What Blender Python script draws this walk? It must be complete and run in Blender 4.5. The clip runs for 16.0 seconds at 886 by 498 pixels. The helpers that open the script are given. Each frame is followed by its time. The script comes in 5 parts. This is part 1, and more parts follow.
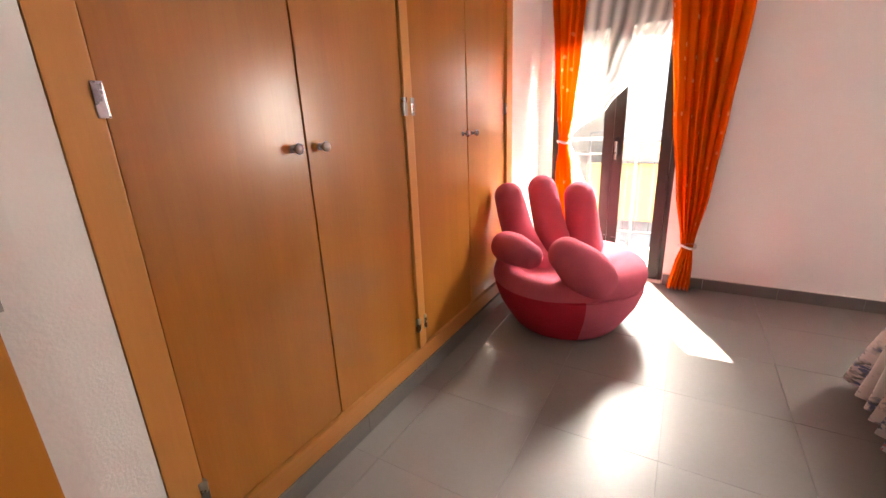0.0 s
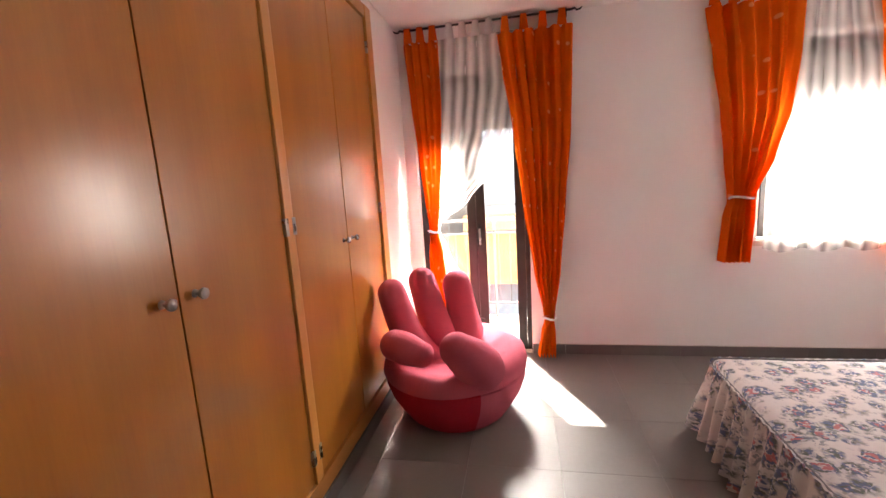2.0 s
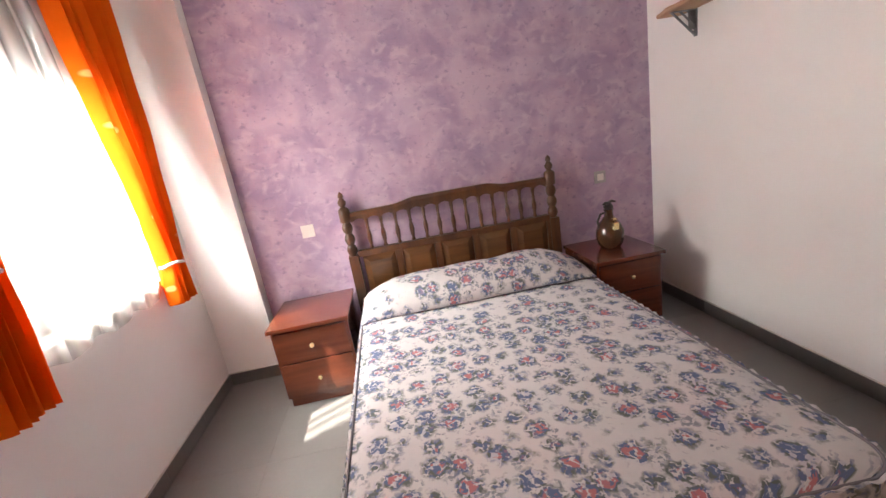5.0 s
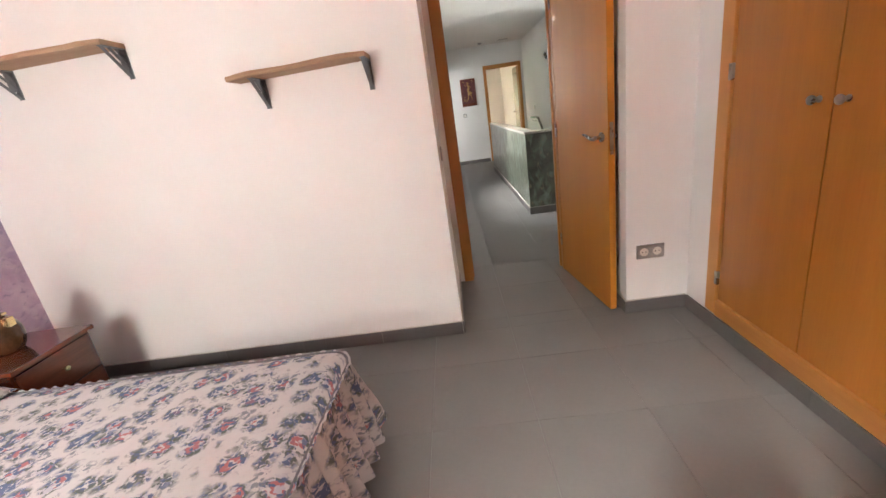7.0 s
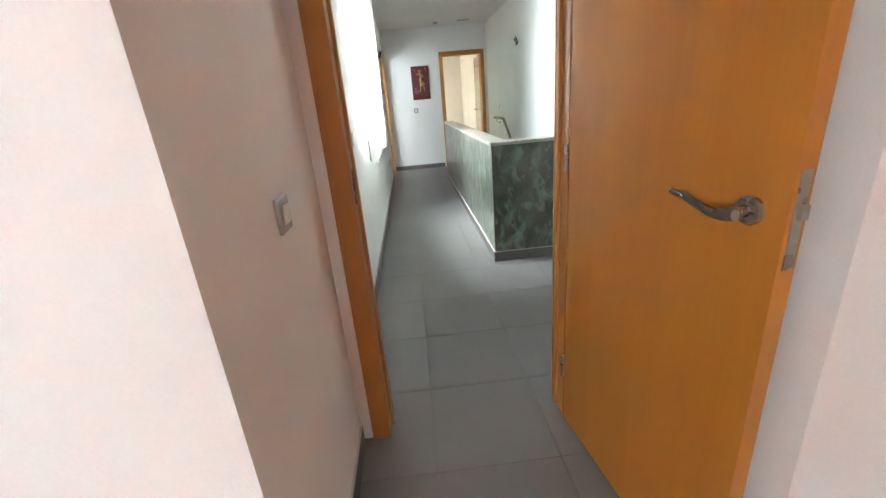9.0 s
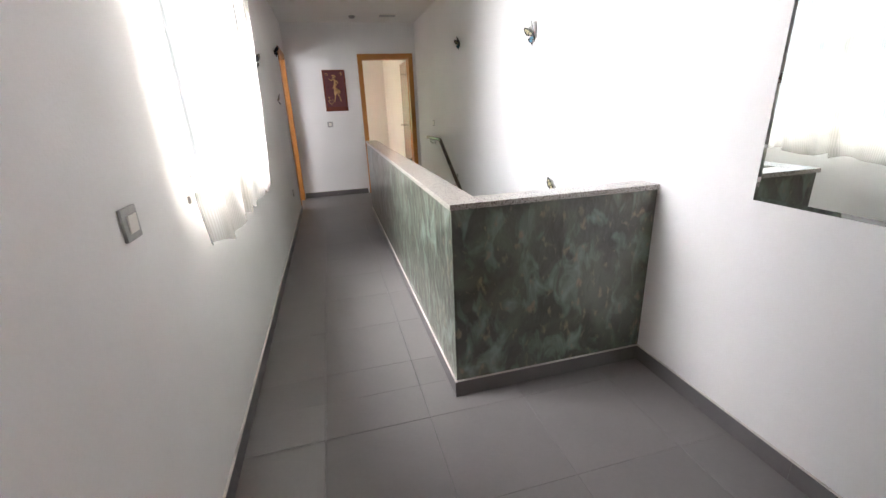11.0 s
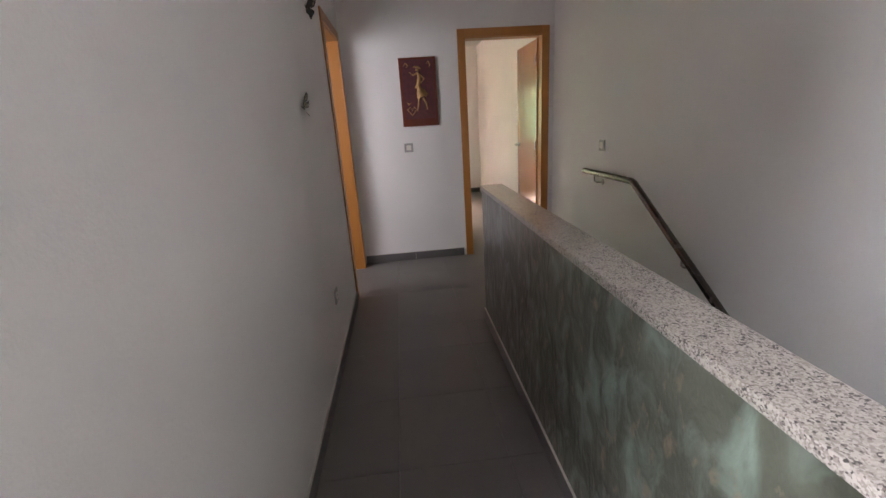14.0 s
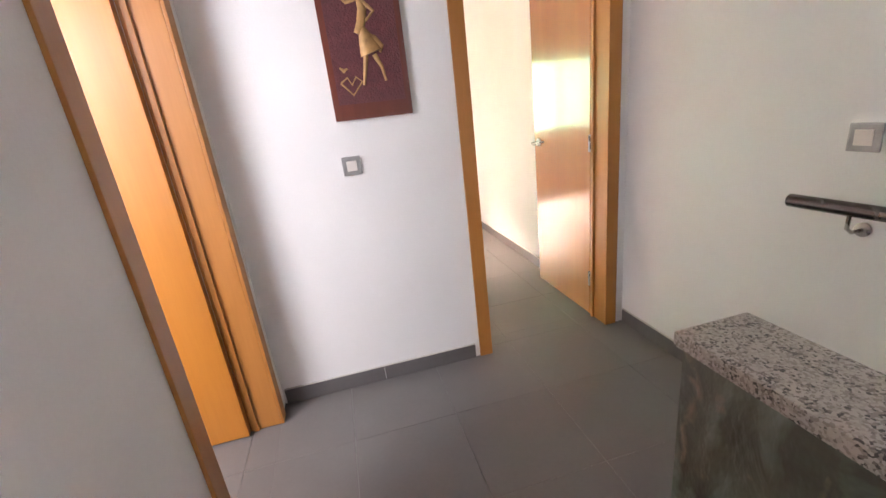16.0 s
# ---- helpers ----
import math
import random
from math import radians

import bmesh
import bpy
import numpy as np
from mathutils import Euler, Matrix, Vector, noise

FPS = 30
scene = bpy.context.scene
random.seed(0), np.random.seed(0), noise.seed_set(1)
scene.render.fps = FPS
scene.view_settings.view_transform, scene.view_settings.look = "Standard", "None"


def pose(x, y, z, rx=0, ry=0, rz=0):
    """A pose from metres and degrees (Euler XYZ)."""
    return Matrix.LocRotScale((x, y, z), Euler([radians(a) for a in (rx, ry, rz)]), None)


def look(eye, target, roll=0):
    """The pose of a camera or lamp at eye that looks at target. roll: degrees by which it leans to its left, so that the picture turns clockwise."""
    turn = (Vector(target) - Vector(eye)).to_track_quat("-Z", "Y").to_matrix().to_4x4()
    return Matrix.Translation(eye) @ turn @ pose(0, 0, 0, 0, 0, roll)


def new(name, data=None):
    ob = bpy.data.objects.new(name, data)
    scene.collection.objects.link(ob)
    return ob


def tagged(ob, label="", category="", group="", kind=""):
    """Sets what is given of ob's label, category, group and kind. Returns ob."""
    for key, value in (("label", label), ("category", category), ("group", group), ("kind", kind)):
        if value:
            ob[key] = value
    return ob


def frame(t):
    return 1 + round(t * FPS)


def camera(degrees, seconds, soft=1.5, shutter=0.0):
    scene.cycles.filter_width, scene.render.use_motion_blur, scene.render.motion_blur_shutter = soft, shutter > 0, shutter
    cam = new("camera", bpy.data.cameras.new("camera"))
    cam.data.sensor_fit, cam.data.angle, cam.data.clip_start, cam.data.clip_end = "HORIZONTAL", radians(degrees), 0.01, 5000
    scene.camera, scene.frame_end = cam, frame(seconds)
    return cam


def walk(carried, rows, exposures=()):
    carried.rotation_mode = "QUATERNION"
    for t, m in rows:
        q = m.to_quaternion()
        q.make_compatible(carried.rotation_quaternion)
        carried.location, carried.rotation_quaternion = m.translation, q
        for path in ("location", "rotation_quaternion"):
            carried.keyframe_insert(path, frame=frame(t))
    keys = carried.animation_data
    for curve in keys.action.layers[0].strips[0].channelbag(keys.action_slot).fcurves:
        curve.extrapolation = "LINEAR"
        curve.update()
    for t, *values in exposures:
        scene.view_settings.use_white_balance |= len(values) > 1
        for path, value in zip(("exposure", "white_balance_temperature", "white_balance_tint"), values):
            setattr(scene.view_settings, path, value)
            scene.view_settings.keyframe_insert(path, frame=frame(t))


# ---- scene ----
cam = camera(94.2, 16.0)
PATH = [
    (0, (2.363, 1.262, 1.199), (1.386, 2.908, 0.617), -2.5),
    (0.5, (2.382, 1.284, 1.257), (1.401, 2.945, 0.731), -3.2),
    (1, (2.347, 1.257, 1.359), (1.449, 2.998, 0.957), -3.9),
    (1.5, (2.301, 1.236, 1.434), (1.569, 3.07, 1.113), -3.8),
    (2, (2.239, 1.275, 1.408), (1.861, 3.213, 1.088), -3.5),
    (2.5, (2.168, 1.429, 1.36), (2.29, 3.404, 1.073), -4.4),
    (3, (2.157, 1.775, 1.344), (2.944, 3.597, 1.096), -7.2),
    (3.5, (2.111, 2.109, 1.336), (3.484, 3.528, 1.018), -10.2),
    (3.7, (2.085, 2.278, 1.354), (3.643, 3.485, 1.014), -10.8),
    (5.8, (2.728, 3.559, 1.315), (4.283, 2.456, 0.71), -9.4),
    (6, (2.746, 3.606, 1.309), (4.101, 2.276, 0.681), -9.9),
    (6.5, (2.718, 3.75, 1.302), (3.355, 1.969, 0.653), -9.5),
    (7, (2.606, 3.633, 1.287), (2.712, 1.737, 0.66), -8.6),
    (7.5, (2.493, 3.327, 1.277), (2.461, 1.436, 0.625), -8.2),
    (8, (2.47, 2.907, 1.28), (2.331, 1.02, 0.63), -6.5),
    (8.5, (2.41, 2.439, 1.25), (2.271, 0.554, 0.596), -5.1),
    (9, (2.368, 1.956, 1.257), (2.264, 0.077, 0.582), -4.9),
    (9.2, (2.36, 1.75, 1.244), (2.21, -0.131, 0.581), -4.7),
    (11.3, (2.197, 0.277, 1.323), (1.726, -1.555, 0.674), -2.4),
    (11.5, (2.183, 0.14, 1.303), (1.781, -1.72, 0.686), -2.5),
    (12, (2.156, -0.3, 1.341), (1.921, -2.212, 0.805), -3.1),
    (12.5, (2.207, -0.816, 1.349), (2.042, -2.742, 0.835), -3.9),
    (13, (2.226, -1.361, 1.328), (2.084, -3.283, 0.794), -4.1),
    (13.5, (2.336, -1.903, 1.282), (2.187, -3.818, 0.725), -3.9),
    (14, (2.275, -2.426, 1.352), (2.111, -4.328, 0.755), -3.7),
    (14.5, (2.211, -2.981, 1.347), (2.056, -4.881, 0.742), -3.8),
    (15, (2.209, -3.522, 1.339), (2.003, -5.425, 0.757), -4.2),
    (15.5, (2.207, -4.059, 1.32), (1.964, -5.954, 0.728), -5.2),
    (16, (2.244, -4.561, 1.304), (1.833, -6.414, 0.674), -6.7),
]
EXPOSURES = [(0.0, 4.0, 7000, 10), (1.5, 3.8, 6900, 11), (2.5, 3.55, 6600, 9), (3.5, 3.45, 6300, 6), (6.0, 3.33, 6900, 7), (6.5, 3.75, 7300, 6), (7.1, 4.05, 6200, 5), (7.7, 4.2, 5600, 5), (8.5, 4.4, 5850, 3), (9.2, 4.4, 5800, -4),
             (11.3, 3.65, 6300, 13), (12.0, 3.1, 6300, 13), (13.0, 2.65, 6300, 16), (13.6, 2.8, 6400, 19), (14.2, 3.65, 6300, 17), (15.0, 4.5, 6250, 17), (16.0, 4.55, 6250, 18)]
walk(cam, [(t, look(eye, target, roll)) for t, eye, target, roll in PATH], EXPOSURES)

# ---- world, sun, large lights ----
SUN_AZ = Vector((-0.43, 0.903, 0)).normalized()
SUN_EL = radians(53.9)
world = bpy.data.worlds.new("world")
scene.world = world
world.use_nodes = True
wt = world.node_tree
sky = wt.nodes.new("ShaderNodeTexSky")
sky.sky_type, sky.sun_disc = "NISHITA", False
sky.sun_elevation, sky.sun_rotation = SUN_EL, math.atan2(SUN_AZ.x, SUN_AZ.y)
wt.links.new(sky.outputs[0], wt.nodes["Background"].inputs[0])
wt.nodes["Background"].inputs[1].default_value = 0.055

sun_data = bpy.data.lights.new("sun", "SUN")
sun_data.energy, sun_data.angle, sun_data.color = 3.2, radians(0.55), (1.0, 0.93, 0.82)
sun = new("sun", sun_data)
sun_dir = SUN_AZ * math.cos(SUN_EL) + Vector((0, 0, math.sin(SUN_EL)))
sun.matrix_world = look(tuple(sun_dir * 20), (0, 0, 0))


def window_light(name, at, toward, sx, sy, watts, color=(1, 1, 1)):
    data = bpy.data.lights.new(name, "AREA")
    data.shape, data.size, data.size_y, data.energy, data.color = "RECTANGLE", sx, sy, watts, color
    ob = new(name, data)
    ob.matrix_world = look(at, toward)
    return ob


window_light("street_sky_light", (2.9, 6.6, 3.55), (2.9, 3.6, 0.6), 3.6, 2.0, 480, (1.0, 0.955, 0.91))
window_light("window_sky_light", (4.31, 4.555, 1.33), (4.25, 2.5, 1.2), 0.66, 0.84, 7, (1.0, 0.955, 0.91))
window_light("hall_sky_light_side", (5.6, -1.7, 1.65), (0.8, -2.1, 1.2), 2.4, 2.2, 82, (1.0, 0.98, 0.985))
window_light("hall_sky_light_high", (4.5, -1.5, 3.6), (1.6, -1.8, 0.4), 2.2, 1.7, 108, (1.0, 0.98, 0.985))
window_light("end_room_sky_light", (2.8, -12.2, 3.6), (1.8, -8.0, 0.5), 2.0, 1.4, 700, (1.0, 0.72, 0.55))
window_light("side_room_sky_light", (4.0, -4.93, 1.55), (3.5, -6.4, 1.0), 1.3, 1.2, 4, (1.0, 0.97, 0.98))

# ---- materials ----


def material(name, base, rough=0.5, metal=0.0, scale=6.0, vary=0.12, fine=80.0, bump=0.05, hue=None, coat=0.0, spec=0.5, rough_vary=0.1,
             stretch=(1, 1, 1), per_object=0.0, detail=4.0, lo=0.35, hi=0.95):
    m = bpy.data.materials.new(name)
    m.use_nodes = True
    nt = m.node_tree
    n, l = nt.nodes, nt.links
    b = n["Principled BSDF"]
    b.inputs["Roughness"].default_value = rough
    b.inputs["Metallic"].default_value = metal
    b.inputs["Coat Weight"].default_value = coat
    b.inputs["Specular IOR Level"].default_value = spec
    tc = n.new("ShaderNodeTexCoord")
    mp = n.new("ShaderNodeMapping")
    mp.inputs["Scale"].default_value = stretch
    l.new(tc.outputs["Object"], mp.inputs[0])
    big = n.new("ShaderNodeTexNoise")
    big.inputs["Scale"].default_value, big.inputs["Detail"].default_value = scale, detail
    small = n.new("ShaderNodeTexNoise")
    small.inputs["Scale"].default_value, small.inputs["Detail"].default_value = fine, 3
    l.new(mp.outputs[0], big.inputs[0])
    l.new(mp.outputs[0], small.inputs[0])
    mix = n.new("ShaderNodeMath")
    mix.operation = "MULTIPLY_ADD"
    mix.inputs[1].default_value = 0.3
    l.new(small.outputs[0], mix.inputs[0])
    l.new(big.outputs[0], mix.inputs[2])
    last = mix
    if per_object:
        oi = n.new("ShaderNodeObjectInfo")
        add = n.new("ShaderNodeMath")
        add.operation = "MULTIPLY_ADD"
        add.inputs[1].default_value = per_object
        l.new(oi.outputs["Random"], add.inputs[0])
        l.new(mix.outputs[0], add.inputs[2])
        last = add
    ramp = n.new("ShaderNodeMapRange")
    ramp.inputs[1].default_value, ramp.inputs[2].default_value = lo, hi
    l.new(last.outputs[0], ramp.inputs[0])
    col = n.new("ShaderNodeMix")
    col.data_type = "RGBA"
    other = hue or tuple(c * (1 - 2 * vary) for c in base)
    col.inputs[6].default_value, col.inputs[7].default_value = (*other, 1), (*[min(1, c * (1 + vary)) for c in base], 1)
    l.new(ramp.outputs[0], col.inputs[0])
    l.new(col.outputs[2], b.inputs["Base Color"])
    if rough_vary:
        rr = n.new("ShaderNodeMapRange")
        rr.inputs[3].default_value, rr.inputs[4].default_value = max(0.02, rough - rough_vary), min(1, rough + rough_vary)
        l.new(big.outputs[0], rr.inputs[0])
        l.new(rr.outputs[0], b.inputs["Roughness"])
    if bump:
        bp = n.new("ShaderNodeBump")
        bp.inputs["Strength"].default_value, bp.inputs["Distance"].default_value = bump, 0.01
        l.new(small.outputs[0], bp.inputs["Height"])
        l.new(bp.outputs[0], b.inputs["Normal"])
    return m


def wood(name, light, dark, rough=0.35, coat=0.3, coat_rough=0.33, grain=(14, 14, 0.9), bump=0.04, per_object=0.1):
    """Wood with long soft bands and a fine grain along z unless stretched otherwise."""
    m = bpy.data.materials.new(name)
    m.use_nodes = True
    n, l = m.node_tree.nodes, m.node_tree.links
    b = n["Principled BSDF"]
    b.inputs["Roughness"].default_value = rough
    b.inputs["Coat Weight"].default_value = coat
    b.inputs["Coat Roughness"].default_value = coat_rough
    b.inputs["Specular IOR Level"].default_value = 0.35
    tc = n.new("ShaderNodeTexCoord")
    mp = n.new("ShaderNodeMapping")
    mp.inputs["Scale"].default_value = grain
    oi = n.new("ShaderNodeObjectInfo")
    l.new(tc.outputs["Object"], mp.inputs[0])
    wide = n.new("ShaderNodeTexNoise")
    wide.inputs["Scale"].default_value, wide.inputs["Detail"].default_value, wide.inputs["Distortion"].default_value = 0.45, 3, 0.6
    fine = n.new("ShaderNodeTexNoise")
    fine.inputs["Scale"].default_value, fine.inputs["Detail"].default_value = 9.0, 4
    l.new(mp.outputs[0], wide.inputs[0])
    l.new(mp.outputs[0], fine.inputs[0])
    a = n.new("ShaderNodeMath")
    a.operation = "MULTIPLY_ADD"
    a.inputs[1].default_value = 0.28
    l.new(fine.outputs[0], a.inputs[0])
    l.new(wide.outputs[0], a.inputs[2])
    c = n.new("ShaderNodeMath")
    c.operation = "MULTIPLY_ADD"
    c.inputs[1].default_value = per_object
    l.new(oi.outputs["Random"], c.inputs[0])
    l.new(a.outputs[0], c.inputs[2])
    r = n.new("ShaderNodeMapRange")
    r.inputs[1].default_value, r.inputs[2].default_value = 0.38, 0.95
    l.new(c.outputs[0], r.inputs[0])
    mix = n.new("ShaderNodeMix")
    mix.data_type = "RGBA"
    mix.inputs[6].default_value, mix.inputs[7].default_value = (*dark, 1), (*light, 1)
    l.new(r.outputs[0], mix.inputs[0])
    l.new(mix.outputs[2], b.inputs["Base Color"])
    bp = n.new("ShaderNodeBump")
    bp.inputs["Strength"].default_value, bp.inputs["Distance"].default_value = bump, 0.004
    l.new(fine.outputs[0], bp.inputs["Height"])
    l.new(bp.outputs[0], b.inputs["Normal"])
    return m


def cloth(name, base, through_share=0.4, clear=0.0, stripes=0.0, contrast=0.75, dots=None, hue=None, dot_scale=9.0, dot_size=0.09, dot_share=0.7):
    """Thin cloth that lets part of the light through; clear is the share of open weave."""
    m = bpy.data.materials.new(name)
    m.use_nodes = True
    n, l = m.node_tree.nodes, m.node_tree.links
    n.remove(n["Principled BSDF"])
    out = n["Material Output"]
    tc = n.new("ShaderNodeTexCoord")
    noise_n = n.new("ShaderNodeTexNoise")
    noise_n.inputs["Scale"].default_value = 7
    l.new(tc.outputs["Object"], noise_n.inputs[0])
    col = n.new("ShaderNodeMix")
    col.data_type = "RGBA"
    col.inputs[6].default_value = (*(hue or tuple(c * 0.8 for c in base)), 1)
    col.inputs[7].default_value = (*base, 1)
    l.new(noise_n.outputs[0], col.inputs[0])
    color = col.outputs[2]
    if dots:
        v = n.new("ShaderNodeTexVoronoi")
        v.inputs["Scale"].default_value, v.inputs["Randomness"].default_value = dot_scale, 0.35
        uvm = n.new("ShaderNodeMapping")
        uvm.inputs["Scale"].default_value = (1, 1, 1)
        l.new(tc.outputs["UV"], uvm.inputs[0])
        l.new(uvm.outputs[0], v.inputs[0])
        lt = n.new("ShaderNodeMapRange")
        lt.inputs[1].default_value, lt.inputs[2].default_value, lt.inputs[3].default_value, lt.inputs[4].default_value = dot_size, dot_size + 0.07, dot_share, 0.0
        l.new(v.outputs["Distance"], lt.inputs[0])
        dm = n.new("ShaderNodeMix")
        dm.data_type = "RGBA"
        dm.inputs[7].default_value = (*dots, 1)
        l.new(lt.outputs[0], dm.inputs[0])
        l.new(color, dm.inputs[6])
        color = dm.outputs[2]
    d = n.new("ShaderNodeBsdfDiffuse")
    t = n.new("ShaderNodeBsdfTranslucent")
    l.new(color, d.inputs[0])
    l.new(color, t.inputs[0])
    mx = n.new("ShaderNodeMixShader")
    mx.inputs[0].default_value = through_share
    l.new(d.outputs[0], mx.inputs[1])
    l.new(t.outputs[0], mx.inputs[2])
    wv = n.new("ShaderNodeTexNoise")
    wv.inputs["Scale"].default_value = 260
    l.new(tc.outputs["UV"], wv.inputs[0])
    bp = n.new("ShaderNodeBump")
    bp.inputs["Strength"].default_value, bp.inputs["Distance"].default_value = 0.2, 0.002
    l.new(wv.outputs[0], bp.inputs["Height"])
    l.new(bp.outputs[0], d.inputs["Normal"])
    last = mx
    if clear:
        tr = n.new("ShaderNodeBsdfTransparent")
        m2 = n.new("ShaderNodeMixShader")
        m2.inputs[0].default_value = clear
        l.new(mx.outputs[0], m2.inputs[1])
        l.new(tr.outputs[0], m2.inputs[2])
        last = m2
        if stripes:
            w = n.new("ShaderNodeTexWave")
            w.inputs["Scale"].default_value, w.inputs["Distortion"].default_value = stripes, 0.4
            l.new(tc.outputs["UV"], w.inputs[0])
            mr = n.new("ShaderNodeMapRange")
            mr.inputs[3].default_value, mr.inputs[4].default_value = clear * (1 - contrast), min(0.88, clear * (1 + 1.3 * contrast))
            l.new(w.outputs["Fac"], mr.inputs[0])
            l.new(mr.outputs[0], m2.inputs[0])
    l.new(last.outputs[0], out.inputs[0])
    return m


def floral(name):
    """Cream cotton printed with sprigs of blue, pink and grey-green flowers."""
    m = bpy.data.materials.new(name)
    m.use_nodes = True
    n, l = m.node_tree.nodes, m.node_tree.links
    b = n["Principled BSDF"]
    b.inputs["Roughness"].default_value = 0.85
    b.inputs["Specular IOR Level"].default_value = 0.2
    tc = n.new("ShaderNodeTexCoord")
    warp = n.new("ShaderNodeTexNoise")
    warp.inputs["Scale"].default_value, warp.inputs["Detail"].default_value = 34, 3
    l.new(tc.outputs["UV"], warp.inputs[0])
    sub = n.new("ShaderNodeVectorMath")
    sub.operation = "SUBTRACT"
    sub.inputs[1].default_value = (0.5, 0.5, 0.5)
    l.new(warp.outputs["Color"], sub.inputs[0])
    sc = n.new("ShaderNodeVectorMath")
    sc.operation = "SCALE"
    sc.inputs["Scale"].default_value = 0.045
    l.new(sub.outputs[0], sc.inputs[0])
    ad = n.new("ShaderNodeVectorMath")
    ad.operation = "ADD"
    l.new(tc.outputs["UV"], ad.inputs[0])
    l.new(sc.outputs[0], ad.inputs[1])

    def voro(scale, rnd, vec):
        v = n.new("ShaderNodeTexVoronoi")
        v.inputs["Scale"].default_value, v.inputs["Randomness"].default_value = scale, rnd
        l.new(vec, v.inputs[0])
        return v

    def step(value, lo, hi, a=1.0, z=0.0):
        r = n.new("ShaderNodeMapRange")
        r.inputs[1].default_value, r.inputs[2].default_value, r.inputs[3].default_value, r.inputs[4].default_value = lo, hi, a, z
        l.new(value, r.inputs[0])
        return r.outputs[0]

    def mul(a, c):
        k = n.new("ShaderNodeMath")
        k.operation = "MULTIPLY"
        l.new(a, k.inputs[0])
        l.new(c, k.inputs[1])
        return k.outputs[0]

    def over(base, color, fac):
        k = n.new("ShaderNodeMix")
        k.data_type = "RGBA"
        if isinstance(base, tuple):
            k.inputs[6].default_value = (*base, 1)
        else:
            l.new(base, k.inputs[6])
        if isinstance(color, tuple):
            k.inputs[7].default_value = (*color, 1)
        else:
            l.new(color, k.inputs[7])
        l.new(fac, k.inputs[0])
        return k.outputs[2]

    cluster = voro(11.2, 0.5, ad.outputs[0])
    near = step(cluster.outputs["Distance"], 0.40, 0.56)
    petals = voro(72, 1.0, ad.outputs[0])
    bloom = step(petals.outputs["Distance"], 0.60, 0.80)
    sep = n.new("ShaderNodeSeparateColor")
    l.new(petals.outputs["Color"], sep.inputs[0])
    csep = n.new("ShaderNodeSeparateColor")
    l.new(cluster.outputs["Color"], csep.inputs[0])
    heart = mul(step(cluster.outputs["Distance"], 0.25, 0.31), step(csep.outputs[0], 0.25, 0.3, 0.0, 1.0))
    pink = mul(heart, step(sep.outputs[0], 0.30, 0.34, 0.0, 1.0))
    rim = step(cluster.outputs["Distance"], 0.30, 0.36, 0.0, 1.0)
    leaf = mul(rim, step(sep.outputs[1], 0.40, 0.45, 0.0, 1.0))
    tone = over((0.115, 0.145, 0.25), (0.42, 0.16, 0.17), pink)
    tone = over(tone, (0.12, 0.135, 0.13), leaf)
    tone = over(tone, (0.46, 0.44, 0.50), step(sep.outputs[2], 0.86, 0.89, 0.0, 1.0))
    base = over((0.61, 0.58, 0.575), (0.53, 0.50, 0.505), warp.outputs[0])
    away = n.new("ShaderNodeVectorMath")
    away.operation = "ADD"
    away.inputs[1].default_value = (0.046, 0.046, 0.0)
    l.new(ad.outputs[0], away.inputs[0])
    bud = voro(11.2, 0.5, away.outputs[0])
    small = voro(70, 1.0, ad.outputs[0])
    fs = n.new("ShaderNodeSeparateColor")
    l.new(small.outputs["Color"], fs.inputs[0])
    sprig = mul(mul(step(bud.outputs["Distance"], 0.27, 0.42), step(small.outputs["Distance"], 0.45, 0.6)), step(fs.outputs[0], 0.3, 0.35, 0.0, 0.8))
    base = over(base, (0.16, 0.18, 0.22), sprig)
    col = over(base, tone, mul(near, bloom))
    l.new(col, b.inputs["Base Color"])
    quilt = n.new("ShaderNodeTexNoise")
    quilt.inputs["Scale"].default_value = 300
    l.new(tc.outputs["UV"], quilt.inputs[0])
    bp = n.new("ShaderNodeBump")
    bp.inputs["Strength"].default_value, bp.inputs["Distance"].default_value = 0.25, 0.002
    l.new(quilt.outputs[0], bp.inputs["Height"])
    l.new(bp.outputs[0], b.inputs["Normal"])
    return m


def glass(name, tint=(1, 1, 1)):
    m = bpy.data.materials.new(name)
    m.use_nodes = True
    n, l = m.node_tree.nodes, m.node_tree.links
    n.remove(n["Principled BSDF"])
    t = n.new("ShaderNodeBsdfTransparent")
    t.inputs[0].default_value = (*tint, 1)
    g = n.new("ShaderNodeBsdfGlossy")
    g.inputs["Roughness"].default_value = 0.02
    lw = n.new("ShaderNodeLayerWeight")
    lw.inputs[0].default_value = 0.5
    pw = n.new("ShaderNodeMath")
    pw.operation = "POWER"
    pw.inputs[1].default_value = 4.0
    l.new(lw.outputs["Facing"], pw.inputs[0])
    f = n.new("ShaderNodeMath")
    f.operation = "MULTIPLY_ADD"
    f.inputs[1].default_value, f.inputs[2].default_value = 0.7, 0.04
    l.new(pw.outputs[0], f.inputs[0])
    mx = n.new("ShaderNodeMixShader")
    l.new(f.outputs[0], mx.inputs[0])
    l.new(t.outputs[0], mx.inputs[1])
    l.new(g.outputs[0], mx.inputs[2])
    l.new(mx.outputs[0], n["Material Output"].inputs[0])
    return m


